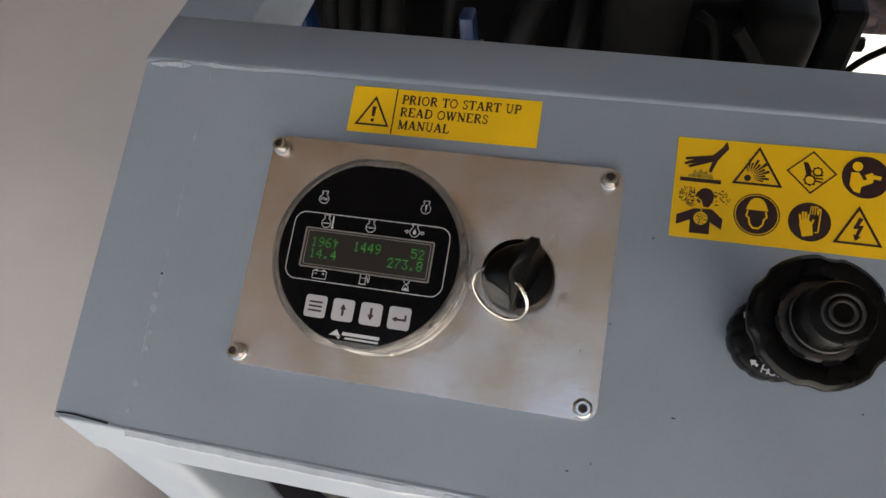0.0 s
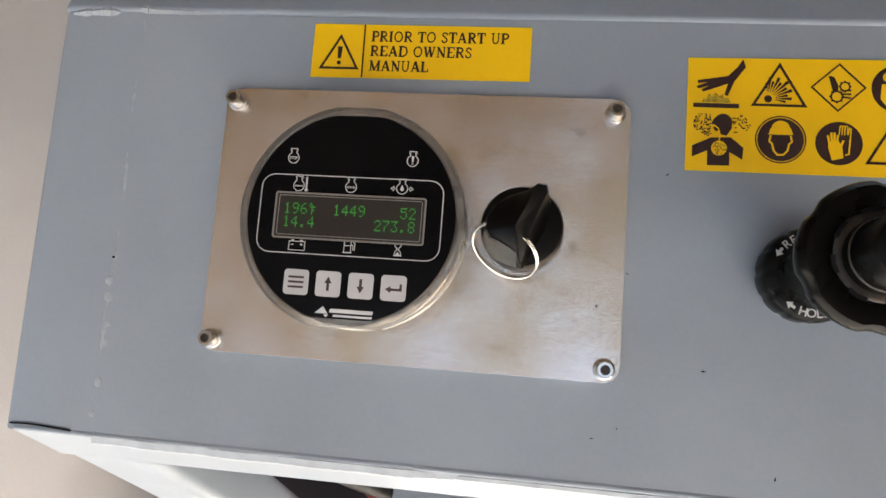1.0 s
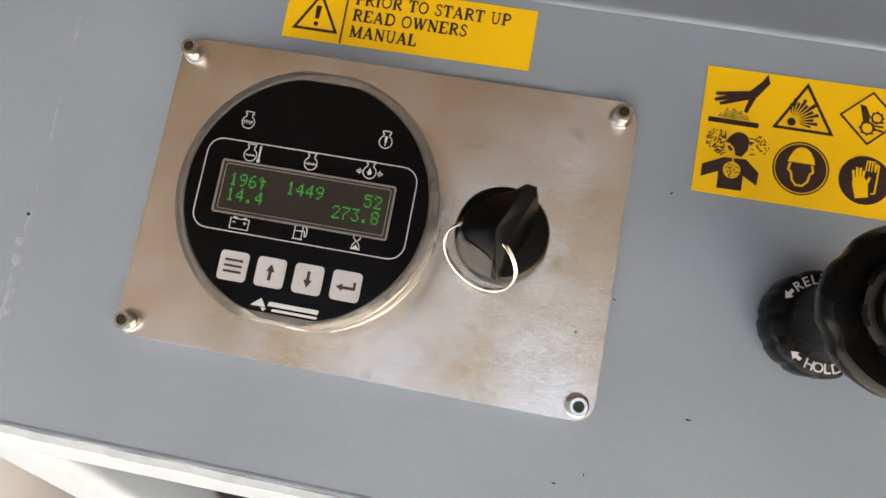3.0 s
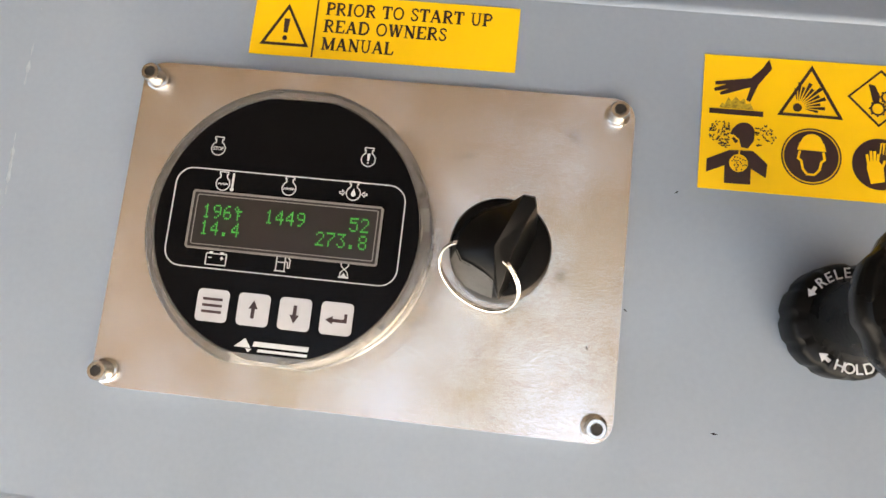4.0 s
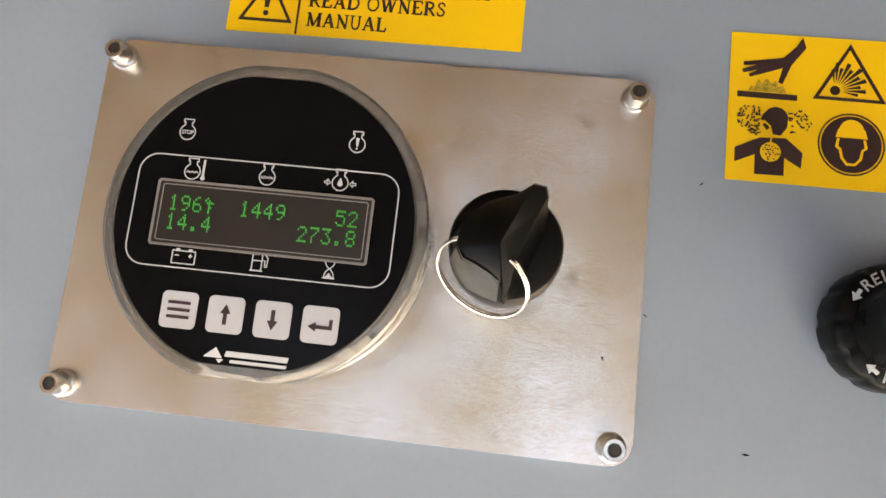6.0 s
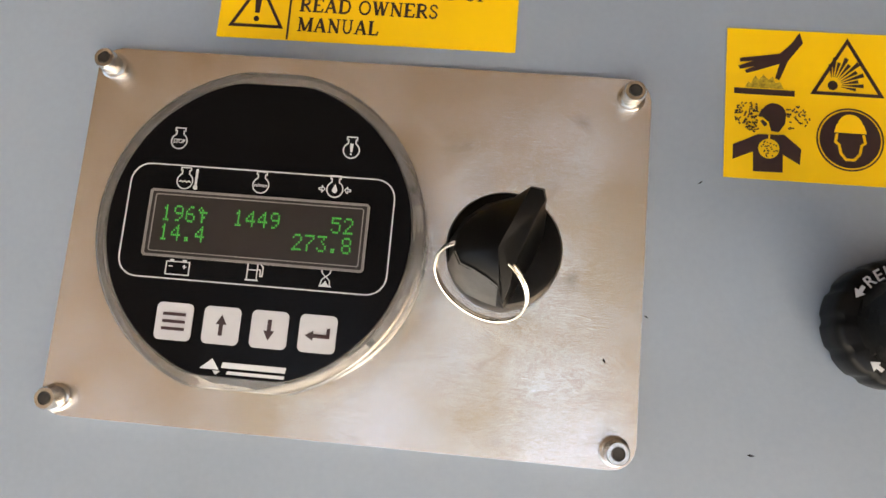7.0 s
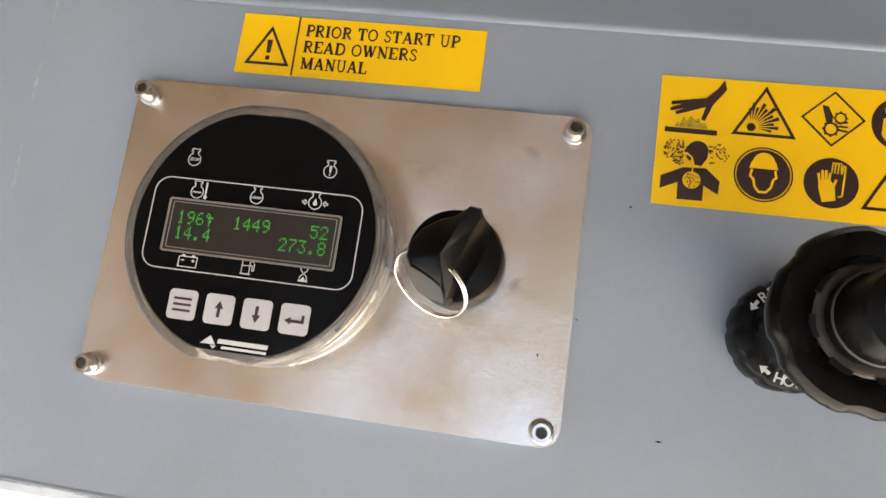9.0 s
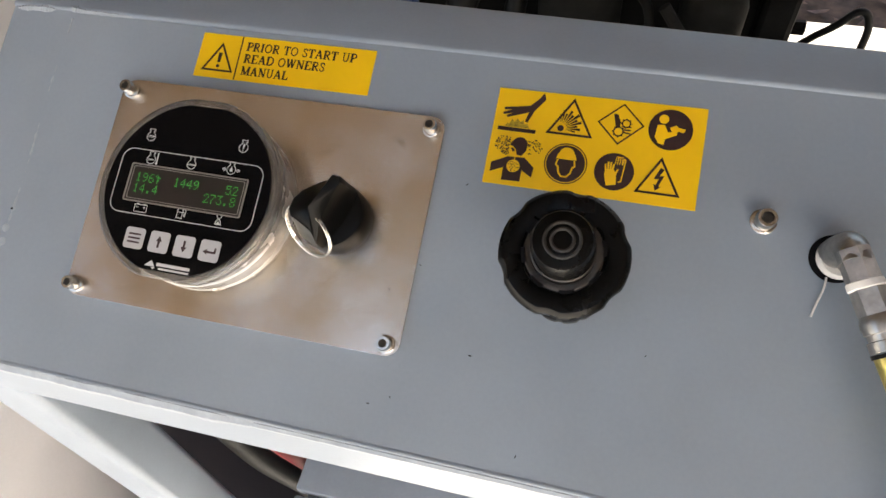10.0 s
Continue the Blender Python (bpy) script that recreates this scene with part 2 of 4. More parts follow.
def stroke(bm, points, width, low, high, closed=False):
    """A line of some width in the face's plane."""
    n = len(points)
    sides = []
    for k in range(n):
        p = Vector(points[k])
        before = Vector(points[k - 1]) if closed or k else None
        after = Vector(points[(k + 1) % n]) if closed or k < n - 1 else None
        d1 = (p - before).normalized() if before is not None else (after - p).normalized()
        d2 = (after - p).normalized() if after is not None else d1
        t = (d1 + d2)
        t = t.normalized() if t.length > 1e-6 else d1
        nrm = Vector((-t.y, t.x))
        w = width / 2 / max(0.35, nrm.dot(Vector((-d1.y, d1.x))))
        sides.append((p + nrm * w, p - nrm * w))
    rows = [[bm.verts.new((q.x, -h, q.y)) for q, h in ((s[0], low), (s[1], low), (s[1], high), (s[0], high))] for s in sides]
    for k in range(n if closed else n - 1):
        a, b = rows[k], rows[(k + 1) % n]
        for j in range(4):
            bm.faces.new((a[j], a[(j + 1) % 4], b[(j + 1) % 4], b[j]))
    if not closed:
        bm.faces.new(rows[0])
        bm.faces.new(rows[-1])
    return bm


def circle(x, z, r, n=32, start=0.0, turn=360.0):
    full = turn == 360.0
    return [(x + r * math.cos(radians(start + turn * k / (n if full else n - 1))), z + r * math.sin(radians(start + turn * k / (n if full else n - 1)))) for k in range(n)]


def rounded(x0, x1, z0, z1, r, n=6):
    out = []
    for cx, cz, a in ((x1 - r, z1 - r, 0), (x0 + r, z1 - r, 90), (x0 + r, z0 + r, 180), (x1 - r, z0 + r, 270)):
        out += circle(cx, cz, r, n, a, 90)
    return out


def tube(bm, points, radius, around=12, shape=None):
    """A round bar through points; shape(k) scales the radius along it."""
    rings = []
    side = None
    for k, p in enumerate(points):
        p = Vector(p)
        ahead = (Vector(points[min(k + 1, len(points) - 1)]) - Vector(points[max(k - 1, 0)])).normalized()
        if side is None:
            side = ahead.orthogonal().normalized()
        side = (side - ahead * side.dot(ahead)).normalized()
        up = ahead.cross(side)
        r = radius * (shape(k) if shape else 1)
        rings.append([bm.verts.new(p + r * (math.cos(2 * math.pi * j / around) * side + math.sin(2 * math.pi * j / around) * up)) for j in range(around)])
    for a, b in zip(rings, rings[1:]):
        for j in range(around):
            bm.faces.new((a[j], a[(j + 1) % around], b[(j + 1) % around], b[j]))
    bm.faces.new(rings[0])
    bm.faces.new(rings[-1])
    return bm


def smooth_path(points, steps=8):
    """A soft line through a few points."""
    pts = [Vector(p) for p in points]
    out = []
    for k in range(len(pts) - 1):
        a, b, c, d = pts[max(k - 1, 0)], pts[k], pts[k + 1], pts[min(k + 2, len(pts) - 1)]
        for s in range(steps):
            t = s / steps
            out.append(0.5 * ((2 * b) + (c - a) * t + (2 * a - 5 * b + 4 * c - d) * t * t + (3 * b - a - 3 * c + d) * t ** 3))
    return out + [pts[-1]]


def lettering(bm, text, x, z, size, high, width=None, bold=0.0, turn=0.0, centre=False):
    """Words standing on the face from (x, z), fitted to a width where one is given."""
    curve = bpy.data.curves.new("words", "FONT")
    curve.body, curve.size, curve.extrude, curve.offset = text, 1.0, 0.02, bold
    ob = bpy.data.objects.new("words", curve)
    scene.collection.objects.link(ob)
    bpy.context.view_layer.update()
    me = bpy.data.meshes.new_from_object(ob.evaluated_get(bpy.context.evaluated_depsgraph_get()))
    bpy.data.objects.remove(ob)
    xs, ys = [v.co.x for v in me.vertices], [v.co.y for v in me.vertices]
    x0, x1, y0, y1 = min(xs), max(xs), min(ys), max(ys)
    sz = size / (y1 - y0)
    sx = width / (x1 - x0) if width else sz
    ca, sa = math.cos(radians(turn)), math.sin(radians(turn))
    for v in me.vertices:
        px, pz = (v.co.x - (x0 + x1) / 2 * centre - x0 * (not centre)) * sx, (v.co.y - y0) * sz - (size / 2 if centre else 0)
        v.co = (x + px * ca - pz * sa, -high - (0.00012 if v.co.z > 0 else 0), z + px * sa + pz * ca)
    bm.from_mesh(me)
    bpy.data.meshes.remove(me)
    return bm


def serif_words(bm, text, x, z, size, low, high, width):
    """Upright letters with thick and thin strokes and serifs, fitted to a width."""
    T, N = 0.20, 0.10
    wide = {"I": 0.38, " ": 0.34, "M": 0.98, "W": 1.02, "N": 0.80, "O": 0.80, "A": 0.80, "U": 0.78, "D": 0.78, "R": 0.74, "P": 0.64, "E": 0.68, "L": 0.66, "T": 0.68, "S": 0.56}
    total = sum(wide[c] + 0.06 for c in text) - 0.06
    sx = width / total
    at = 0.0

    def line(points, w, closed=False):
        stroke(bm, [(x + (at + px) * sx, z + pz * size) for px, pz in points], w * size, low, high, closed)

    def foot(px, pz, w=0.32):
        line([(px - w / 2, pz), (px + w / 2, pz)], 0.06)

    def stem(px, w=T, ends=(0, 1)):
        line([(px, 0.0), (px, 1.0)], w)
        for e in ends:
            foot(px, 0.03 if e == 0 else 0.97)

    def bow(px, z0, z1, reach):
        mid, r = (z0 + z1) / 2, (z1 - z0) / 2
        line([(px, z1)] + [(px + reach * 0.45 + reach * 0.55 * math.cos(a), mid + r * math.sin(a)) for a in (1.57, 0.8, 0.0, -0.8, -1.57)] + [(px, z0)], 0.135)

    for c in text:
        w = wide[c]
        if c in "PRDEL":
            stem(0.17)
        if c == "P":
            bow(0.17, 0.47, 0.96, 0.44)
        elif c == "R":
            bow(0.17, 0.50, 0.96, 0.42)
            line([(0.34, 0.50), (0.66, 0.03)], 0.15)
            foot(0.66, 0.03, 0.16)
        elif c == "D":
            bow(0.17, 0.04, 0.96, 0.56)
        elif c == "E":
            line([(0.17, 0.96), (0.60, 0.96), (0.62, 0.76)], N)
            line([(0.17, 0.51), (0.46, 0.51)], N)
            line([(0.17, 0.04), (0.60, 0.04), (0.65, 0.26)], N)
        elif c == "L":
            line([(0.17, 0.04), (0.58, 0.04), (0.64, 0.28)], N)
        elif c == "I":
            stem(0.19)
        elif c == "T":
            stem(0.34, ends=(0,))
            line([(0.03, 0.74), (0.05, 0.96), (0.63, 0.96), (0.65, 0.74)], N)
        elif c == "O":
            line([(0.40 + 0.32 * math.cos(k * math.pi / 8), 0.5 + 0.46 * math.sin(k * math.pi / 8)) for k in range(16)], 0.12, True)
        elif c == "S":
            line([(0.48, 0.74), (0.44, 0.90), (0.28, 0.97), (0.12, 0.88), (0.10, 0.72), (0.22, 0.58), (0.40, 0.45), (0.49, 0.28), (0.42, 0.10), (0.26, 0.03), (0.11, 0.10), (0.06, 0.28)], 0.11)
        elif c == "A":
            line([(0.12, 0.03), (0.38, 0.98)], N)
            line([(0.38, 0.98), (0.67, 0.03)], T)
            line([(0.22, 0.34), (0.56, 0.34)], N)
            foot(0.12, 0.03, 0.24), foot(0.67, 0.03, 0.26)
        elif c == "U":
            line([(0.17, 0.97), (0.17, 0.32), (0.26, 0.09), (0.40, 0.03), (0.54, 0.09), (0.62, 0.32), (0.62, 0.97)], 0.11)
            foot(0.17, 0.97), foot(0.62, 0.97, 0.24)
        elif c == "N":
            line([(0.16, 0.03), (0.16, 0.97)], N)
            line([(0.13, 0.97), (0.66, 0.03)], T)
            line([(0.66, 0.0), (0.66, 0.97)], N)
            foot(0.16, 0.03, 0.26), foot(0.66, 0.97, 0.26), foot(0.12, 0.97, 0.2)
        elif c == "M":
            line([(0.15, 0.03), (0.15, 0.97)], N)
            line([(0.15, 0.97), (0.48, 0.05)], T)
            line([(0.48, 0.05), (0.82, 0.97)], N)
            line([(0.82, 0.0), (0.82, 1.0)], T)
            foot(0.15, 0.03, 0.26), foot(0.82, 0.03), foot(0.12, 0.97, 0.2), foot(0.86, 0.97, 0.22)
        elif c == "W":
            line([(0.12, 0.97), (0.32, 0.03)], T)
            line([(0.32, 0.03), (0.52, 0.90)], N)
            line([(0.50, 0.97), (0.70, 0.03)], T)
            line([(0.70, 0.03), (0.90, 0.97)], N)
            foot(0.12, 0.97, 0.26), foot(0.90, 0.97, 0.24), foot(0.5, 0.97, 0.2)
        at += w + 0.06
    return bm


def on_face(x, z, h=0.0):
    """The pose of a thing on the sloping face, h above it."""
    return FACE @ pose(x, -h, z)


def B():
    return bmesh.new()


# ---- setting: slab floor, added open roof and walls that shape the light, ground behind ----
floor = solid("floor", box(box(B(), -5.0, 5.0, -9.0, 1.06, -0.15, 0.0), -5.0, 0.12, 1.06, 1.998, -0.15, 0.0), CONCRETE, pose(0, 0, 0), "worn grey concrete floor with painted shade under the machine", "floor", kind="structure")
ground = solid("ground", box(B(), -60, 60, -60, 60, -0.5, -0.16), SOIL, pose(0, 0, 0), "brown soil with dry fallen leaves", "ground", kind="structure")

# unseen roof of boards on rafters, added for shade, open to the front and back
roof = thing("roof", pose(0, 0, 2.65), "unseen open roof of bare brown boards, added for shade", "roof", kind="structure")
for k in range(6, 23):
    x = -3.9 + k * 0.26
    end = 1.56 if x > -0.3 else 3.4
    spans = [(-2.2, -1.4), (-0.72 if k == 13 else -0.62, end)] if k in (13, 15, 16) else [(-2.2, -1.1), (-0.72, end)] if k == 12 else [(-2.2, end)]  # gaps for three added roof lights
    if k > 20:
        spans = [(0.15, end)]
    for y0, y1 in spans:
        part("plank", box(B(), x, x + 0.2605, y0, y1, 0.002 * (k % 2), 0.03 + 0.002 * (k % 2)), WOOD, roof)
# unseen roof lights, added so the steel plate mirrors pale streaks
for x0, x1, y0, y1 in ((-0.79, -0.526, -1.12, -0.70), (-0.524, -0.25, -1.42, -0.70), (-0.01, 0.53, -1.42, -0.60)):
    part("added_roof_light", box(B(), x0, x1, y0, y1, 0.034, 0.037), SHEET, roof, "unseen pale blue sheet added to put streaks on the plate")
for x in (-1.2, -0.13, 1.35):
    part("rafter", box(B(), x - 0.04, x + 0.04, -2.2, 1.56, -0.14, -0.002), WOOD, roof)
for y in (-1.46, -0.55):
    part("purlin", box(B(), -2.18, 1.5, y - 0.03, y + 0.03, -0.06, -0.001), WOOD, roof)

# unseen walls, lintel and header, added to block and steer daylight
shade_wall_right = solid("shade_wall_right", box(B(), 1.05, 1.15, -1.1, 0.28, -0.01, 2.64), WOOD, pose(0, 0, 0), "unseen board side wall added to block light", "wall", kind="structure")
shade_wall_right_back = solid("shade_wall_right_back", box(B(), 1.62, 1.70, 0.62, 1.475, -0.01, 2.645), WOOD, pose(0, 0, 0), "unseen board side wall added to block light", "wall", kind="structure")
lintel = solid("shade_lintel", box(B(), -2.34, 1.56, -2.29, -2.21, 2.28, 2.70), WOOD, pose(0, 0, 0), "unseen board lintel added to limit front light", "wall", kind="structure")
shade_wall_left = solid("shade_wall_left", box(B(), -2.28, -2.19, -0.45, 1.995, -0.005, 2.649), WOOD, pose(0, 0, 0), "unseen board side wall added to block light", "wall", kind="structure")
header = solid("shade_header", box(B(), 0.13, 3.9, 1.48, 1.555, 1.5, 2.50), WOOD, pose(0, 0, 0), "unseen board header added to limit back light", "wall", kind="structure")
shade_wall_back = solid("shade_wall_back", box(B(), -4.0, 0.12, 2.0, 2.1, -0.16, 2.64), WOOD, pose(0, 0, 0), "unseen board back wall added to block light", "wall", kind="structure")


# ---- the console ----
EDGE_Z, TOP_Z, LEFT, RIGHT = -0.109, 0.1045, -0.1925, 0.66
DEPTH, FOOT = 0.044, FACE_HEIGHT
console = thing("control_console", pose(0, 0, 0), "grey painted welded steel console on square tube legs", "machine console")
edge = FACE @ Vector((0, 0, EDGE_Z))
crest = FACE @ Vector((0, 0, TOP_Z))
bm = box(B(), -0.146, RIGHT - 0.044, 0.0, 0.005, EDGE_Z, TOP_Z - 0.001)
panel = part("sloping_panel", bm, PAINT, console, "satin grey painted steel sheet", at=FACE)
# sloping side rails with rounded long edges
for x0, x1, outer in ((LEFT, -0.146, LEFT), (RIGHT - 0.044, RIGHT, RIGHT)):
    bm = box(B(), x0, x1, 0.0, 0.045, EDGE_Z, TOP_Z)
    bmesh.ops.bevel(bm, geom=[e for e in bm.edges if all(abs(v.co.x - outer) < 1e-6 for v in e.verts)], offset=0.004, segments=4, profile=0.5, affect="EDGES")
    part("side_rail", bm, PAINT, console, smooth=True, at=FACE)
# upright front skirt
part("front_skirt", box(B(), -0.188, RIGHT - 0.002, edge.y, edge.y + 0.006, edge.z - DEPTH, edge.z + 0.001, 0.0012), PAINT, console, at=pose(0, 0, 0))
# square tube legs, front and back
for x0 in (-0.188, RIGHT - 0.05):
    for y0 in (edge.y + 0.0005, crest.y + 0.004):
        part("leg", box(B(), x0, x0 + 0.048, y0, y0 + 0.044, 0.0, (edge.z - 0.004) if y0 < 0 else crest.z - 0.03, 0.008, 4), PAINT, console, smooth=True)
# flat top bar, its back edge a degree out of line
bm = box(B(), -0.193, 0.68, 0.0, 0.0415, -0.045, 0.0, 0.003, 3)
for v in bm.verts:
    v.co.y -= v.co.x * (0.0192 * v.co.y / 0.0415 + 0.0035)
part("top_bar", bm, PAINT, console, smooth=True, at=pose(0, crest.y - 0.0008, crest.z + 0.0015))

# horizontal side member running back from the top bar
part("side_bar", box(B(), -0.193, -0.137, crest.y + 0.0405, 0.95, crest.z - 0.045, crest.z + 0.0012, 0.003, 3), PAINT, console, smooth=True)
part("side_bar", box(B(), 0.62, 0.68, crest.y + 0.025, 0.95, crest.z - 0.045, crest.z + 0.0012, 0.003, 3), PAINT, console, smooth=True)


def bead(points, radius, seed, lumps=1.0, steps=26):
    """A run of weld with fine ripples."""
    rnd = random.Random(seed)
    path = smooth_path(points, steps)
    sizes = [1 + lumps * (0.10 * math.sin(k * 2.1) + rnd.uniform(-0.12, 0.12) + 0.18 * math.sin(k * 0.31 + seed)) for k in range(len(path))]
    sizes = [s * min(1.0, 0.66 + 1.7 * (len(path) - 1 - k) / len(path)) for k, s in enumerate(sizes)]
    return tube(B(), path, radius, 8, lambda k: sizes[k])


def weld(points, radius, seed, lumps, words):
    part("weld_bead", bead(points, radius, seed, lumps), WELD, console, words, True, FACE)


weld([(-0.1465, 0.0047, 0.1), (-0.1475, 0.0048, 0.05), (-0.1460, 0.0047, 0.0), (-0.1472, 0.0046, -0.05), (-0.1462, 0.0045, -0.105)], 0.0048, 1, 0.25, "painted weld seam ground nearly flush")
weld([(-0.146, 0.0042, -0.1082), (-0.10, 0.0045, -0.1088), (-0.05, 0.0045, -0.1090), (0.0, 0.0045, -0.1092), (0.03, 0.0045, -0.1092)], 0.0048, 2, 0.22, "rippled painted weld seam")
weld([(0.03, 0.0028, -0.1096), (0.2, 0.0028, -0.1096), (0.4, 0.0028, -0.1096), (0.6, 0.0028, -0.1096)], 0.0026, 3, 0.2, "smooth painted weld seam")
weld([(-0.190, 0.003, 0.103), (-0.172, 0.0018, 0.1045), (-0.156, 0.003, 0.104)], 0.0030, 4, 0.5, "painted weld seam")
weld([(-0.149, 0.0015, 0.1062), (-0.13, 0.0022, 0.1052), (-0.05, 0.0036, 0.1042), (0.0, 0.0044, 0.1030)], 0.0028, 5, 0.4, "painted weld seam")
weld([(0.2, 0.0036, 0.0995), (0.26, 0.003, 0.0985), (0.4, 0.0034, 0.096)], 0.0024, 6, 0.5, "painted weld seam")
rnd = random.Random(21)
for k, z in enumerate((-0.022, -0.034, -0.042, -0.055, -0.064, -0.083, -0.098)):
    blob = bmesh.ops.create_icosphere(bm := B(), subdivisions=2, radius=rnd.uniform(0.0014, 0.0026))["verts"]
    for v in blob:
        v.co = Vector((v.co.x - 0.1462 + 0.0012 * math.sin(k * 5.0), v.co.y * 0.16, v.co.z * rnd.uniform(0.9, 1.15) + z))
    part("weld_blob", bm, WELD, console, "", True, FACE)
# pit and seam gap: black shapes on the surface, their shade by colour
part("weld_pit", prism(B(), circle(-0.1462, -0.0225, 0.0007, 7), 0.0011, 0.0014), DARK_GAP, console, "dark pit in the weld", at=FACE)
part("seam_gap", stroke(B(), [(-0.189, -0.1060), (-0.180, -0.1056), (-0.170, -0.1060), (-0.157, -0.1069)], 0.0007, 0.0002, 0.0007), DARK_GAP, console, "dark open gap in the corner seam", at=FACE)


# ---- stainless instrument plate with four socket screws ----
def cap_screw(m, parent=None, washer=True, name="socket_screw"):
    """A socket head cap screw on a washer."""
    bm = lathe(B(), [(0.0048, 0.0), (0.0048, 0.0010), (0.0042, 0.0014)], 24) if washer else B()
    lathe(bm, [(0.0036, 0.0012), (0.0037, 0.0068), (0.0033, 0.0076), (0.0022, 0.0076), (0.0020, 0.0073), (0.0019, 0.0045)], 24)
    ob = new(name, finish(bm, name, CHROME, True))
    ob.matrix_basis = m
    if parent:
        ob.parent = parent
    # dark solid hexagon gives the socket's inner shade by colour
    hexagon = [(0.0020 * math.cos(radians(60 * k + 10)), 0.0020 * math.sin(radians(60 * k + 10))) for k in range(6)]
    part("hex_socket", prism(B(), hexagon, 0.0060, 0.00765), SOCKET, ob, "dark hexagon painted as the shaded socket")
    return ob


plate = thing("instrument_plate", on_face(0, 0), "brushed stainless steel plate with brown tarnish, screwed to the console", "plate")
bm = prism(B(), rounded(-0.0964, 0.0974, -0.0637, 0.0648, 0.0075), 0.0003, 0.0022)
bmesh.ops.bevel(bm, geom=[e for e in bm.edges if abs(e.verts[0].co.y + 0.0022) < 1e-6 and abs(e.verts[1].co.y + 0.0022) < 1e-6], offset=0.0005, segments=2, affect="EDGES")
part("plate_sheet", bm, STEEL, plate)
for x, z in ((-0.0905, 0.0578), (0.0905, 0.0578), (-0.0905, -0.0578), (0.0905, -0.0578)):
    cap_screw(pose(x, -0.0022, z, 0, 17 * x * 100, 0), plate)

# ---- engine monitor ----
monitor = thing("engine_monitor", on_face(-0.0215, -0.0012), "round black engine monitor with green display in a clear rim", "gauge")
R = 0.0456


def flatted(a, r, h, top=0.974, low=0.960):
    s = math.sin(a)
    return min(r, r * top / s) if s > 0 else min(r, r * low / -s) if s < 0 else r


part("housing", lathe(B(), [(0.0465, 0.0050), (0.0478, 0.0054), (0.0478, 0.0138), (0.0472, 0.0144), (0.0464, 0.0146), (0.0464, 0.0154), (0.0472, 0.0157), (0.0473, 0.0210), (0.0466, 0.0216), (0.0462, 0.0222), (0.0462, 0.0262)], 96), HOUSING, monitor, "translucent silvery stepped housing", True)
bm = turned_ring(B(), [(0.0457, 0.0264), (0.0457, 0.0304), (0.0462, 0.0311), (0.0474, 0.0312), (0.0491, 0.0308), (0.0496, 0.0297), (0.0496, 0.0250), (0.0489, 0.0238), (0.0466, 0.0234), (0.0466, 0.0264)], 96)
for v in bm.verts:
    r = math.hypot(v.co.x, v.co.z)
    top, low = (0.0483, 0.0473) if r > 0.0470 else (0.0446, 0.0440)
    v.co.z = max(-low, min(top, v.co.z))
part("rim", bm, RIM, monitor, "clear moulded rim with flats above and below", True)
for a in (20, -40):
    part("rim_clip", box(B(), -0.0011, 0.0011, -0.0234, -0.0224, -0.0004, 0.0012, 0.0002, 1), BLACK, monitor, "small dark catch under the rim",
         at=pose(0, 0, 0, 0, 90 - a, 0) @ pose(0, 0, 0.0464))
part("flange", lathe(B(), [(0.0482, 0.0022), (0.0482, 0.0036), (0.0476, 0.0044), (0.0466, 0.0050)], 72), HOUSING, monitor, "", True)
overlay = part("overlay", lathe(B(), [(R, 0.0296), (R, 0.0311), (R - 0.0002, 0.0313)], 96, flatted), FACE_BLACK, monitor, "glossy black printed overlay")
H = 0.03135
# display window: a bevelled recess and its dark glass
bm = B()
stroke(bm, rounded(-0.0331, 0.0325, -0.0104, 0.0092, 0.0005, 2), 0.0007, H, H + 0.0005, True)
stroke(bm, rounded(-0.0316, 0.0311, -0.0091, 0.0080, 0.0004, 2), 0.0003, H + 0.0002, H + 0.0004, True)
part("display_frame", bm, BEVEL, overlay, "dark brown bevel of the display")
part("display_glass", prism(B(), rounded(-0.0328, 0.0322, -0.0101, 0.0089, 0.0004, 2), H, H + 0.00022), LCD_BACK, overlay, "dark brown display glass")
GLYPHS = {
    "0": "01110 10001 10011 10101 11001 10001 01110", "1": "00100 01100 00100 00100 00100 00100 01110", "2": "01110 10001 00001 00010 00100 01000 11111",
    "3": "11111 00010 00100 00010 00001 10001 01110", "4": "00010 00110 01010 10010 11111 00010 00010", "5": "11111 10000 11110 00001 00001 10001 01110",
    "6": "00110 01000 10000 11110 10001 10001 01110", "7": "11111 00001 00010 00100 01000 01000 01000", "8": "01110 10001 10001 01110 10001 10001 01110",
    "9": "01110 10001 10001 01111 00001 00010 01100", ".": "00000 00000 00000 00000 00000 01100 01100", "F": "01000 10100 01111 00100 00110 00100 00100",
}


def readout(text, column, z):
    """Dot matrix characters on the display."""
    bm = B()
    pitch, dot = 0.00365, 0.00057
    for i, ch in enumerate(text):
        if ch not in GLYPHS:
            continue
        for r, line in enumerate(GLYPHS[ch].split()):
            for c, bit in enumerate(line):
                if bit == "1":
                    x, zz = -0.0290 + (column + i) * pitch + c * dot, z + 0.0003 - r * 0.00070
                    prism(bm, [(x, zz), (x + dot * 0.74, zz), (x + dot * 0.74, zz + 0.00056), (x, zz + 0.00056)], H + 0.0003, H + 0.00036)
    return bm


for text, column, z in (("196F", 0, 0.0040), ("1449", 6, 0.0040), ("52", 14, 0.0040), ("14.4", 0, -0.0018), ("273.8", 11, -0.0018)):
    part("readout", readout(text, column, z), GLOW, overlay, "glowing green digits")
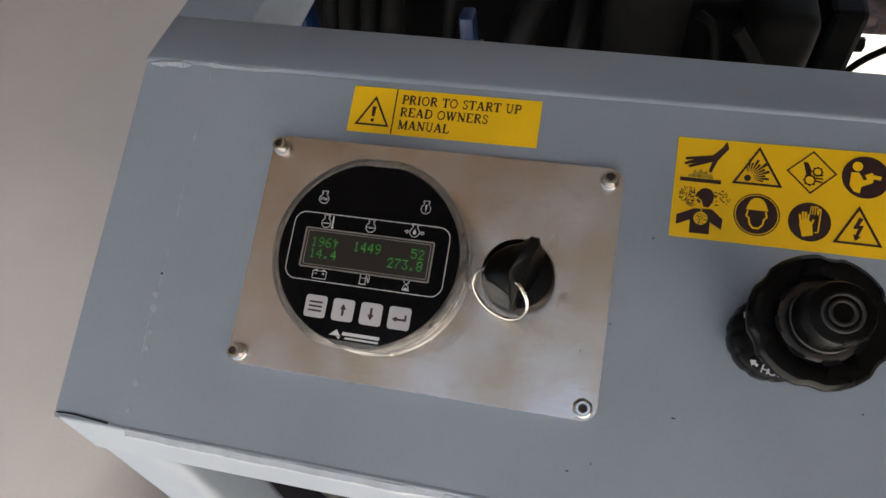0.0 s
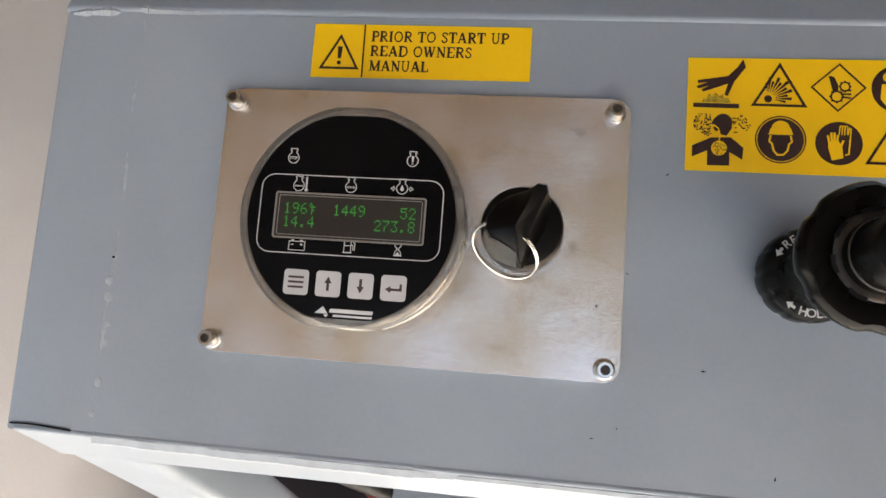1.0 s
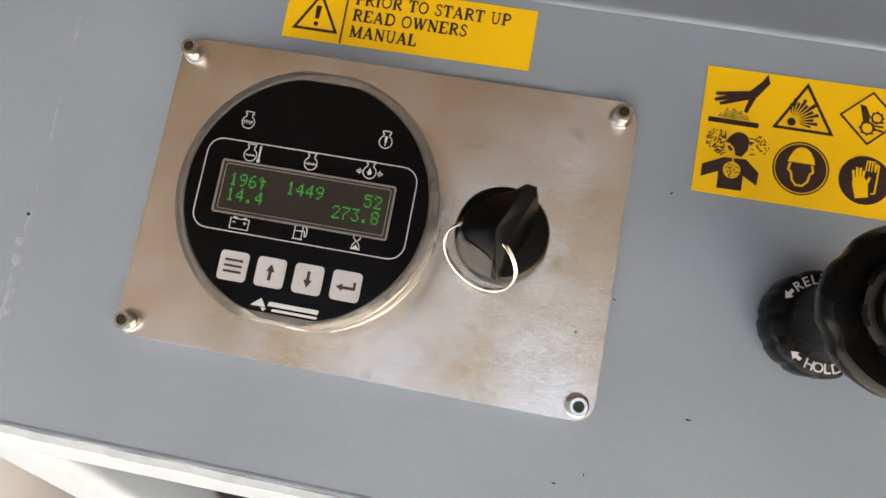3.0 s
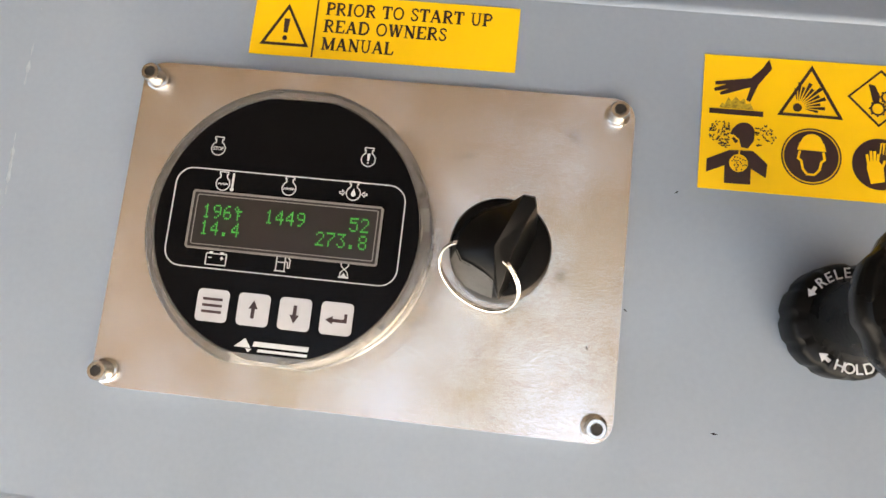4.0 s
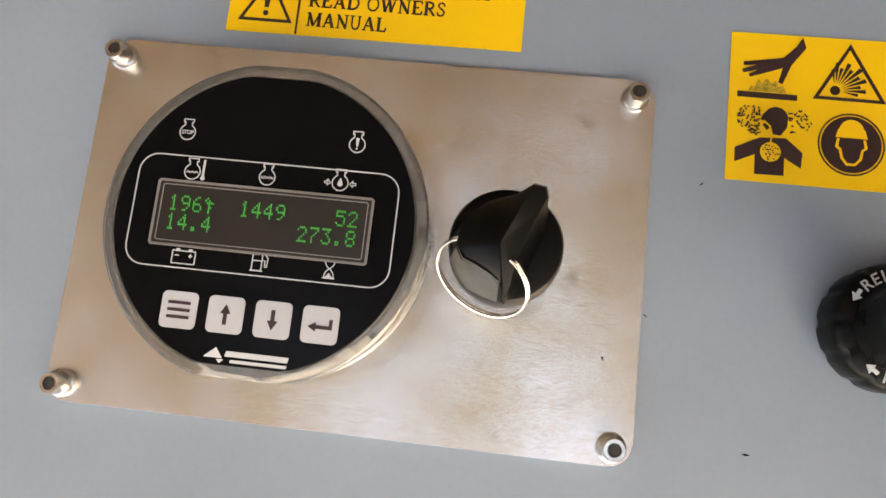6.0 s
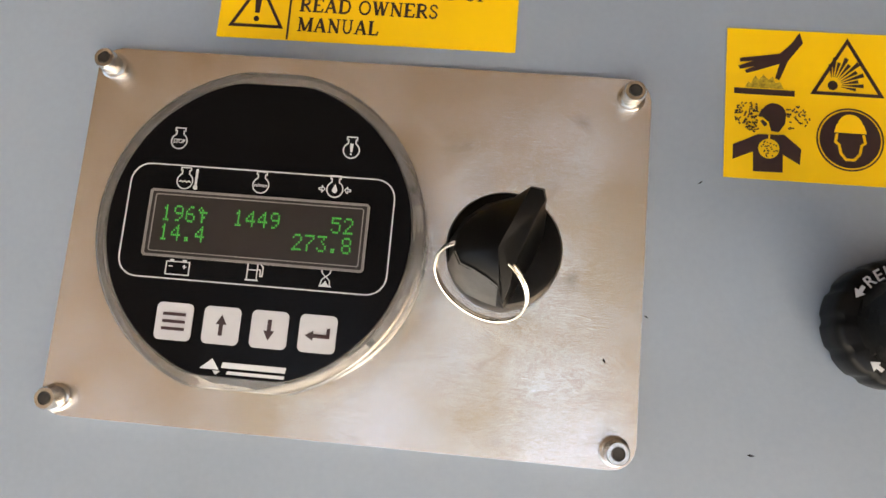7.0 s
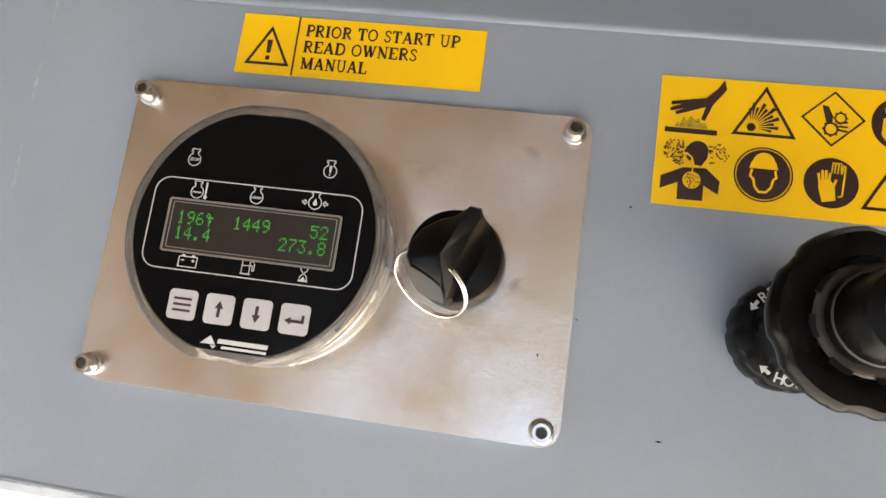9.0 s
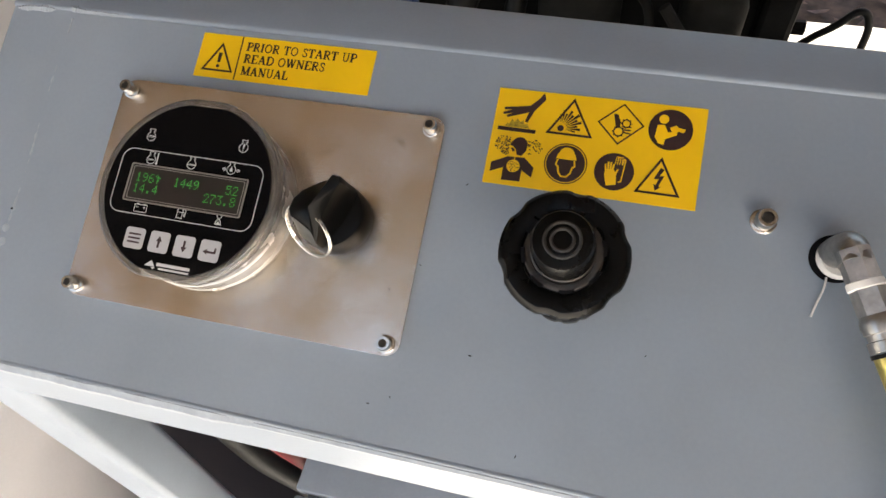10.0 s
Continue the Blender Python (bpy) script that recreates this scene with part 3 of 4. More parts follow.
part("frame_line", stroke(B(), rounded(-0.0402, 0.0398, -0.0170, 0.0172, 0.0058, 7), 0.00035, H, H + 0.0001, True), PRINT_WHITE, overlay, "thin white rounded frame line")


def engine_sign(bm, x, z, s=1.0):
    """The outline of a flask-like engine sign."""
    r = 0.0024 * s
    pts = circle(x, z - 0.0008 * s, r, 22, 118, 304)
    pts += [(x + 0.0011 * s, z + 0.0024 * s), (x + 0.0015 * s, z + 0.0024 * s), (x + 0.0015 * s, z + 0.0033 * s), (x - 0.0015 * s, z + 0.0033 * s), (x - 0.0015 * s, z + 0.0024 * s), (x - 0.0011 * s, z + 0.0024 * s)]
    return stroke(bm, pts, 0.00032, H, H + 0.0001, True)


HI = H + 0.0001
bm = engine_sign(B(), -0.0273, 0.0255)
lettering(bm, "STOP", -0.0273, 0.0247, 0.0013, H, 0.0036, 0.01, centre=True)
part("stop_sign", bm, PRINT_WHITE, overlay)
bm = engine_sign(B(), 0.0254, 0.0263)
prism(bm, [(0.0251, 0.0250), (0.0257, 0.0250), (0.0259, 0.0276), (0.0249, 0.0276)], H, HI)
prism(bm, circle(0.0254, 0.0243, 0.0003, 8), H, HI)
part("warning_sign", bm, PRINT_WHITE, overlay)
bm = engine_sign(B(), -0.0237, 0.0133)
stroke(bm, [(-0.0255, 0.0121), (-0.0249, 0.0126), (-0.0243, 0.0121), (-0.0237, 0.0126), (-0.0231, 0.0121), (-0.0225, 0.0126), (-0.0219, 0.0121)], 0.0003, H, HI)
stroke(bm, [(-0.0203, 0.0112), (-0.0203, 0.0164)], 0.0007, H, HI)
prism(bm, circle(-0.0203, 0.0107, 0.0007, 12), H, HI)
part("coolant_sign", bm, PRINT_WHITE, overlay)
bm = engine_sign(B(), -0.0005, 0.0137)
lettering(bm, "n/min", -0.0005, 0.0129, 0.0011, H, 0.0038, 0.01, centre=True)
part("speed_sign", bm, PRINT_WHITE, overlay)
bm = engine_sign(B(), 0.0218, 0.0141)
prism(bm, [(0.0218, 0.0149), (0.0225, 0.0134)] + circle(0.0218, 0.0130, 0.0008, 8, 0, -180) + [(0.0211, 0.0134)], H, HI)
for s in (-1, 1):
    x = 0.0218 + s * 0.0039
    stroke(bm, [(x + s * 0.0008, 0.0135), (x - s * 0.0001, 0.0135), (x - s * 0.0001, 0.0141), (x - s * 0.0010, 0.0132), (x - s * 0.0001, 0.0123), (x - s * 0.0001, 0.0129), (x + s * 0.0008, 0.0129)], 0.00025, H, HI, True)
part("oil_sign", bm, PRINT_WHITE, overlay)
bm = stroke(B(), rounded(-0.0255, -0.0185, -0.0157, -0.0119, 0.0001, 2), 0.0003, H, HI, True)
stroke(bm, [(-0.0245, -0.0115), (-0.0233, -0.0115)], 0.0006, H, HI)
stroke(bm, [(-0.0207, -0.0115), (-0.0195, -0.0115)], 0.0006, H, HI)
stroke(bm, [(-0.0247, -0.0133), (-0.0235, -0.0133)], 0.0003, H, HI)
stroke(bm, [(-0.0206, -0.0133), (-0.0194, -0.0133)], 0.0003, H, HI)
stroke(bm, [(-0.0200, -0.0127), (-0.0200, -0.0139)], 0.0003, H, HI)
part("battery_sign", bm, PRINT_WHITE, overlay)
bm = stroke(B(), [(-0.0011, -0.0154), (-0.0011, -0.0104), (0.0018, -0.0104), (0.0018, -0.0154)], 0.0003, H, HI, True)
stroke(bm, [(-0.0011, -0.0125), (0.0018, -0.0125)], 0.0003, H, HI)
stroke(bm, [(-0.0016, -0.0155), (0.0023, -0.0155)], 0.0004, H, HI)
stroke(bm, [(0.0019, -0.0122), (0.0027, -0.0124), (0.0028, -0.0142), (0.0034, -0.0142), (0.0035, -0.0116), (0.0027, -0.0107)], 0.0003, H, HI)
part("fuel_sign", bm, PRINT_WHITE, overlay)
bm = stroke(B(), [(0.0203, -0.0100), (0.0239, -0.0100)], 0.0004, H, HI)
stroke(bm, [(0.0203, -0.0155), (0.0239, -0.0155)], 0.0004, H, HI)
stroke(bm, [(0.0207, -0.0102), (0.0235, -0.0102), (0.0233, -0.0116), (0.0222, -0.0127), (0.0233, -0.0139), (0.0235, -0.0153), (0.0207, -0.0153), (0.0209, -0.0139), (0.0220, -0.0127), (0.0209, -0.0116)], 0.0003, H, HI, True)
prism(bm, [(0.0211, -0.0152), (0.0231, -0.0152), (0.0221, -0.0139)], H, HI)
part("hours_sign", bm, PRINT_WHITE, overlay)

for k in range(4):
    x, z = -0.0206 + 0.0141 * k, -0.0293
    b = part("button", prism(B(), rounded(x - 0.0054, x + 0.0054, z - 0.0054, z + 0.0054, 0.0016), H, H + 0.0004), BUTTON, overlay, "pale grey rounded square button")
    bm, h0, h1 = B(), H + 0.00045, H + 0.00055
    if k == 0:
        for dz in (-0.0021, 0.0, 0.0021):
            stroke(bm, [(x - 0.0034, z + dz), (x + 0.0034, z + dz)], 0.0009, h0, h1)
    elif k < 3:
        s = 1 if k == 1 else -1
        prism(bm, [(x - 0.0006, z - s * 0.0029), (x + 0.0006, z - s * 0.0029), (x + 0.0006, z + s * 0.0003), (x + 0.0016, z + s * 0.0003), (x, z + s * 0.0031), (x - 0.0016, z + s * 0.0003), (x - 0.0006, z + s * 0.0003)], h0, h1)
    else:
        prism(bm, [(x - 0.0036, z - 0.0006), (x - 0.0012, z + 0.0008), (x - 0.0012, z - 0.0001), (x + 0.0026, z - 0.0001), (x + 0.0026, z + 0.0018), (x + 0.0036, z + 0.0018), (x + 0.0036, z - 0.0012), (x - 0.0012, z - 0.0012), (x - 0.0012, z - 0.0020)], h0, h1)
    part("symbol", bm, PRINT_BLACK, b, "black printed symbol")
# maker's mark as plain shapes
bm = prism(B(), [(-0.0113, -0.0418), (-0.0078, -0.0388), (-0.0056, -0.0418)], H, HI)
prism(bm, [(-0.0074, -0.0421), (-0.0052, -0.0421), (-0.0063, -0.0433)], H, HI)
prism(bm, [(-0.0050, -0.0412), (0.0136, -0.0412), (0.0139, -0.0396), (-0.0046, -0.0396)], H, HI)
prism(bm, [(-0.0033, -0.0429), (0.0134, -0.0429), (0.0136, -0.0420), (-0.0030, -0.0420)], H, HI)
part("maker_mark", bm, PRINT_WHITE, overlay, "white triangles and bars")

# ---- key switch with its ring ----
switch = thing("key_switch", on_face(0.0515, 0.0008), "black key switch knob with a raised grip", "switch")
part("skirt", lathe(B(), [(0.0184, 0.0022), (0.0184, 0.0060), (0.0180, 0.0165), (0.0172, 0.0184), (0.0155, 0.0190)], 48), BLACK, switch, "", True)


def raised_grip():
    """The full-height half of the knob: rows of a top point (x, z, height) and how far its foot spreads in x and z."""
    rows = (
        ((0.0105, 0.0112, 0.0396), (0.0016, 0.0004)), ((0.0096, 0.0142, 0.0400), (0.0004, 0.0008)), ((0.0060, 0.0148, 0.0400), (-0.0004, 0.0016)), ((0.0010, 0.0120, 0.0345), (0.0, 0.0040)),
        ((-0.0050, 0.0100, 0.0330), (-0.0016, 0.0034)), ((-0.0104, 0.0064, 0.0335), (-0.0026, 0.0018)), ((-0.0138, 0.0010, 0.0345), (-0.0030, 0.0002)), ((-0.0146, -0.0046, 0.0352), (-0.0020, -0.0014)),
        ((-0.0126, -0.0082, 0.0356), (-0.0014, -0.0028)), ((-0.0088, -0.0098, 0.0362), (-0.0014, -0.0050)), ((-0.0042, -0.0122, 0.0358), (-0.0008, -0.0046)), ((-0.0010, -0.0142, 0.0338), (0.0, -0.0036)),
        ((0.0006, -0.0182, 0.0284), (0.0006, -0.0004)), ((0.0022, -0.0126, 0.0335), (0.0020, -0.0004)), ((0.0042, -0.0040, 0.0372), (0.0044, -0.0006)), ((0.0074, 0.0050, 0.0394), (0.0042, -0.0010)),
    )
    bm = B()
    rings = []
    for up, spread in ((0.0, 1.0), (0.25, 0.55), (0.6, 0.18), (0.93, 0.02), (1.0, -0.03)):
        rings.append([bm.verts.new((x * (1 - 0.05 * (up == 1.0)) + dx * spread, -(0.0185 + (h - 0.0185) * up), z * (1 - 0.05 * (up == 1.0)) + dz * spread)) for (x, z, h), (dx, dz) in rows])
    n = len(rows)
    for low, high in zip(rings, rings[1:]):
        for j in range(n):
            bm.faces.new((low[j], low[(j + 1) % n], high[(j + 1) % n], high[j]))
    bm.faces.new(rings[0])
    crown = bm.verts.new((-0.0020, -0.0412, -0.0036))
    for j in range(n):
        bm.faces.new((rings[-1][j], rings[-1][(j + 1) % n], crown))
    # added grey metal sheet that stands in for a bright reflecting patch
    facet = B()
    grid = [[facet.verts.new((x * (1 - 0.06 * (up == 1.0)) + dx * f - 0.0003, -(0.0185 + (h - 0.0185) * up) - 0.0003, z * (1 - 0.06 * (up == 1.0)) + dz * f - 0.0004)) for (x, z, h), (dx, dz) in rows[7:12]] for up, f in ((0.05, 1.0), (0.25, 0.58), (0.6, 0.2), (1.0, 0.0))]
    for low, high in zip(grid, grid[1:]):
        for j in range(4):
            facet.faces.new((low[j], low[j + 1], high[j + 1], high[j]))
    bmesh.ops.solidify(facet, geom=list(facet.faces), thickness=-0.0002)
    return bm, facet


bm, facet = raised_grip()
grip = part("grip", bm, BLACK, switch, "raised black grip", True)
part("grip_facet", facet, FACET, grip, "added grey sheet for the bright patch on the grip", True)
ring = thing("key_ring", on_face(0.0451, -0.0111, 0.0242) @ Vector((-0.6875, -1, -1.323)).to_track_quat("-Y", "Z").to_matrix().to_4x4(), "thin bright split key ring hanging through the switch grip", "key ring")
for k, (r, h) in enumerate(((0.0151, -0.0005), (0.0150, 0.0006))):
    part("coil", tube(B(), [(r * math.cos(a / 48 * 2 * math.pi), -h, r * math.sin(a / 48 * 2 * math.pi)) for a in range(49)], 0.00043, 8), WIRE, ring, "", True)


# ---- yellow labels ----
label = thing("start_up_label", on_face(0, 0), "yellow warning label with dark lettering on the console", "label")
part("vinyl", prism(B(), [(-0.0563, 0.0722), (0.0505, 0.0726), (0.0503, 0.0992), (-0.0562, 0.0995)], 0.0003, 0.0006), YELLOW, label)
bm = stroke(B(), [(-0.0515, 0.0770), (-0.0333, 0.0770), (-0.0425, 0.0932)], 0.0011, 0.0006, 0.0008, True)
prism(bm, [(-0.0433, 0.0820), (-0.0417, 0.0820), (-0.0413, 0.0879), (-0.0437, 0.0879)], 0.0006, 0.0008)
prism(bm, circle(-0.0425, 0.0797, 0.0010, 14), 0.0006, 0.0008)
part("warning_triangle", bm, PRINT_BLACK, label)
part("divider", stroke(B(), [(-0.0306, 0.0725), (-0.0309, 0.0993)], 0.0007, 0.0006, 0.0008), PRINT_BLACK, label)
for words, z, w in (("PRIOR TO START UP", 0.0908, 0.0668), ("READ OWNERS", 0.0834, 0.0497), ("MANUAL", 0.0759, 0.0292)):
    part("lettering", serif_words(B(), words, -0.0273, z, 0.0053, 0.0006, 0.0008, w), PRINT_BLACK, label)

signs = thing("safety_label", on_face(0, 0), "yellow safety label with eight dark pictograms on the console", "label")
part("vinyl", prism(B(), [(0.1222, 0.0334), (0.2282, 0.0338), (0.2282, 0.0871), (0.1223, 0.0862)], 0.0003, 0.0006), YELLOW, signs)
L0, L1, L2 = 0.0006, 0.0008, 0.0010
bm = prism(B(), [(0.1250, 0.0628), (0.1448, 0.0628), (0.1448, 0.0648), (0.1250, 0.0648)], L0, L1)
prism(bm, [(0.1462, 0.0858), (0.1474, 0.0820), (0.1425, 0.0752), (0.1398, 0.0683), (0.1384, 0.0690), (0.1398, 0.0742), (0.1330, 0.0716), (0.1290, 0.0702), (0.1284, 0.0712), (0.1318, 0.0730), (0.1268, 0.0716), (0.1262, 0.0727), (0.1312, 0.0748), (0.1268, 0.0742), (0.1266, 0.0755), (0.1330, 0.0766), (0.1398, 0.0778), (0.1440, 0.0822)], L0, L1)
part("hot_surface_sign", bm, PRINT_BLACK, signs)
bm = prism(B(), [(0.1285, 0.0652), (0.1296, 0.0672), (0.1304, 0.0664), (0.1318, 0.0694), (0.1330, 0.0680), (0.1345, 0.0699), (0.1362, 0.0682), (0.1376, 0.0694), (0.1384, 0.0672), (0.1400, 0.0676), (0.1412, 0.0652)], L0, L1)
part("heat_marks", bm, GRAIN, signs)
bm = stroke(B(), [(0.1509, 0.0647), (0.1729, 0.0647), (0.1620, 0.0836)], 0.0011, L0, L1, True)
for k in range(11):
    a = radians(-8 + k * 10.5)
    r0, r1 = 0.0028, (0.0118 if k % 2 else 0.0098) - 0.00045 * abs(k - 5)
    c = (0.1572, 0.0676)
    ray = prism(B(), [(c[0] + r0 * math.cos(a), c[1] + r0 * math.sin(a)), (c[0] + r1 * math.cos(a - 0.075), c[1] + r1 * math.sin(a - 0.075)), (c[0] + r1 * math.cos(a + 0.055), c[1] + r1 * math.sin(a + 0.055))], L0, L1)
    part("blast_ray", ray, PRINT_BLACK, signs)
prism(bm, circle(0.1572, 0.0676, 0.0017, 9), L0, L1)
part("explosion_sign", bm, PRINT_BLACK, signs)
bm = stroke(B(), [(0.1873, 0.0845), (0.1757, 0.0737), (0.1867, 0.0630), (0.1981, 0.0739)], 0.0007, L0, L1, True)
stroke(bm, circle(0.1862, 0.0696, 0.0024, 16), 0.0007, L0, L1, True)
stroke(bm, circle(0.1896, 0.0743, 0.0020, 16), 0.0006, L0, L1, True)
for k in range(8):
    a = radians(45 * k)
    for cx, cz, r in ((0.1862, 0.0696, 0.0029), (0.1896, 0.0743, 0.0024)):
        prism(bm, circle(cx + r * math.cos(a), cz + r * math.sin(a), 0.00038, 6), L0, L1)
prism(bm, [(0.1828, 0.0790), (0.1850, 0.0786), (0.1868, 0.0748), (0.1866, 0.0722), (0.1846, 0.0716), (0.1840, 0.0740)], L0, L1)
for dz in (0.0, 0.0014, 0.0028):
    stroke(bm, [(0.1886, 0.0694 + dz), (0.1922, 0.0690 + dz * 1.3)], 0.0007, L0, L1)
part("gears_sign", bm, PRINT_BLACK, signs)
part("manual_sign", prism(B(), circle(0.2114, 0.0738, 0.0108, 40), L0, L1), PRINT_BLACK, signs)
bm = prism(B(), circle(0.2076, 0.0790, 0.0024, 16), L1, L2)
prism(bm, [(0.2048, 0.0756), (0.2082, 0.0760), (0.2104, 0.0722), (0.2150, 0.0734), (0.2146, 0.0712), (0.2094, 0.0686), (0.2090, 0.0654), (0.2064, 0.0660), (0.2042, 0.0690)], L1, L2)
prism(bm, [(0.2110, 0.0748), (0.2140, 0.0764), (0.2152, 0.0752), (0.2186, 0.0748), (0.2180, 0.0728), (0.2148, 0.0734), (0.2122, 0.0726)], L1, L2)
part("manual_shape", bm, YELLOW, signs)
bm = prism(B(), [(0.1340, 0.0575)] + circle(0.1381, 0.0560, 0.0040, 14, 150, -150) + [(0.1418, 0.0530), (0.1398, 0.0500), (0.1374, 0.0503), (0.1366, 0.0528), (0.1352, 0.0516), (0.1338, 0.0535), (0.1352, 0.0546), (0.1330, 0.0552)], L0, L1)
prism(bm, [(0.1250, 0.0448), (0.1250, 0.0397), (0.1316, 0.0428), (0.1317, 0.0360), (0.1412, 0.0362), (0.1412, 0.0424), (0.1467, 0.0392), (0.1471, 0.0445), (0.1416, 0.0492), (0.1330, 0.0488)], L0, L1)
part("fumes_sign", bm, PRINT_BLACK, signs)
rnd = random.Random(5)
bm = B()
for k in range(330):
    a, r = rnd.uniform(0, 2 * math.pi), rnd.uniform(0.0040, 0.0125)
    x, z = 0.1376 + r * math.cos(a), 0.0556 + 0.55 * r * math.sin(a)
    if 0.0490 < z < 0.0598 and not 0.1330 < x < 0.1424 and (x < 0.138 or k % 2):
        d = rnd.uniform(0, 3.1)
        stroke(bm, [(x - 0.0004 * math.cos(d), z - 0.0004 * math.sin(d)), (x + 0.0004 * math.cos(d), z + 0.0004 * math.sin(d))], 0.0004, L0, L1)
part("fume_specks", bm, PRINT_BLACK, signs)
bm = prism(B(), circle(0.1366, 0.0440, 0.0034, 18), L1, L2)
stroke(bm, [(0.1366, 0.0470), (0.1368, 0.0500), (0.1362, 0.0530), (0.1340, 0.0548)], 0.0005, L1, L2)
part("fume_disc", bm, YELLOW, signs)
bm = B()
for k in range(26):
    a, r = rnd.uniform(0, 6.3), 0.0030 * math.sqrt(rnd.random())
    prism(bm, circle(0.1366 + r * math.cos(a), 0.0440 + r * math.sin(a), 0.00030, 5), L2, L2 + 0.0001)
part("disc_specks", bm, PRINT_BLACK, signs)
bm = stroke(B(), circle(0.1628, 0.0490, 0.0106, 40), 0.0005, L0, L1, True)
prism(bm, circle(0.1628, 0.0490, 0.0098, 40), L0, L1)
part("helmet_sign", bm, PRINT_BLACK, signs)
bm = prism(B(), [(0.1576, 0.0512), (0.1584, 0.0540)] + circle(0.1628, 0.0536, 0.0040, 14, 170, -160) + [(0.1672, 0.0540), (0.1680, 0.0512)], L1, L2)
stroke(bm, [(0.1586, 0.0508), (0.1580, 0.0480), (0.1592, 0.0470), (0.1598, 0.0440), (0.1614, 0.0420), (0.1640, 0.0420), (0.1658, 0.0440), (0.1664, 0.0470), (0.1676, 0.0480), (0.1670, 0.0508)], 0.0008, L1, L2)
part("helmet_shape", bm, YELLOW, signs)
part("gloves_sign", prism(B(), circle(0.1872, 0.0482, 0.0098, 40), L0, L1), PRINT_BLACK, signs)
bm = prism(B(), [(0.1842, 0.0404), (0.1890, 0.0416), (0.1884, 0.0472), (0.1866, 0.0496), (0.1828, 0.0488), (0.1826, 0.0462)], L1, L2)
for x, z, dx, up in ((0.1831, 0.0482, -0.0006, 0.0034), (0.1842, 0.0490, -0.0003, 0.0040), (0.1853, 0.0492, 0.0, 0.0038), (0.1864, 0.0490, 0.0003, 0.0030), (0.1880, 0.0468, 0.0010, 0.0028)):
    stroke(bm, [(x, z), (x + dx, z + up)], 0.0009, L1, L2)
stroke(bm, [(0.1898, 0.0430), (0.1912, 0.0434), (0.1918, 0.0500), (0.1921, 0.0548), (0.1914, 0.0552), (0.1908, 0.0520)], 0.0006, L1, L2)
for x in (0.1876, 0.1887, 0.1898):
    stroke(bm, [(x - 0.0004, 0.0520), (x, 0.0561), (x + 0.0008, 0.0561), (x + 0.0008, 0.0524)], 0.0004, L1, L2)
part("glove_shape", bm, YELLOW, signs)
bm = stroke(B(), [(0.1990, 0.0399), (0.2192, 0.0399), (0.2093, 0.0578)], 0.0011, L0, L1, True)
prism(bm, [(0.2094, 0.0532), (0.2114, 0.0526), (0.2094, 0.0490), (0.2116, 0.0492), (0.2094, 0.0436), (0.2106, 0.0434), (0.2080, 0.0412), (0.2070, 0.0446), (0.2080, 0.0440), (0.2092, 0.0474), (0.2068, 0.0472)], L0, L1)
part("voltage_sign", bm, PRINT_BLACK, signs)


# ---- locking pull knob ----
def scallop(count, depth, width=0.30, shift=0.0):
    def shape(a, r, h):
        d = ((a + shift) * count / (2 * math.pi)) % 1.0
        d = min(d, 1 - d)
        return r * (1 - depth * max(0.0, 1 - (d / width) ** 2) ** 1.0) if d < width else r
    return shape


knob = thing("throttle_knob", on_face(0.1730, -0.0118, -0.0004) @ pose(0, 0, 0, -0.3, 0, -1.0), "black locking pull knob with scalloped head and white lettered base", "knob")
base = part("lock_ring", lathe(B(), [(0.0193, 0.0), (0.0200, 0.0015), (0.0201, 0.0105), (0.0195, 0.0125), (0.0184, 0.0138), (0.0120, 0.0152)], 120, scallop(12, 0.035, 0.17)), BLACK, knob, "scalloped black ring", True)
bm = B()
for word, mid, step in (("RELEASE", 99, -11.2), ("HOLD", 271, 11.2)):
    for k, ch in enumerate(word):
        a = mid + (k - (len(word) - 1) / 2) * step
        lettering(bm, ch, 0.0163 * math.cos(radians(a)), 0.0163 * math.sin(radians(a)), 0.0036, 0.0147, None, 0.012, a - 90 if step < 0 else a + 90, True)
for a, s in ((149, 1), (235, -1)):
    u, v = Vector((math.cos(radians(a)), math.sin(radians(a)))), Vector((-math.sin(radians(a)), math.cos(radians(a)))) * s
    c = u * 0.0163
    prism(bm, [tuple(c + v * 0.0021), tuple(c - v * 0.0002 + u * 0.0017), tuple(c - v * 0.0002 + u * 0.0006), tuple(c - v * 0.0021 + u * 0.0006), tuple(c - v * 0.0021 - u * 0.0006), tuple(c - v * 0.0002 - u * 0.0006), tuple(c - v * 0.0002 - u * 0.0017)], 0.0145, 0.0149)
part("lettering", bm, PRINT_WHITE, base, "white RELEASE and HOLD lettering with arrows")
part("neck", lathe(B(), [(0.0150, 0.0140), (0.0132, 0.0175), (0.0128, 0.0400), (0.0140, 0.0500), (0.0165, 0.0575)], 48), BLACK_SOFT, knob, "", True)
head = part("head", lathe(B(), [(0.0170, 0.0560), (0.0218, 0.0580), (0.0247, 0.0625), (0.0263, 0.0695), (0.0257, 0.0722), (0.0240, 0.0738), (0.0182, 0.0742), (0.0168, 0.0736), (0.0164, 0.0700)], 150, scallop(6, 0.042, 0.16, radians(-25))), BLACK_SOFT, knob, "worn black scalloped head", True)
part("inner_ring", turned_ring(B(), [(0.0157, 0.0690), (0.0157, 0.0733), (0.0148, 0.0738), (0.0128, 0.0735), (0.0126, 0.0690)], 64), KNOB_RING, head, "dark grey inner ring", True)
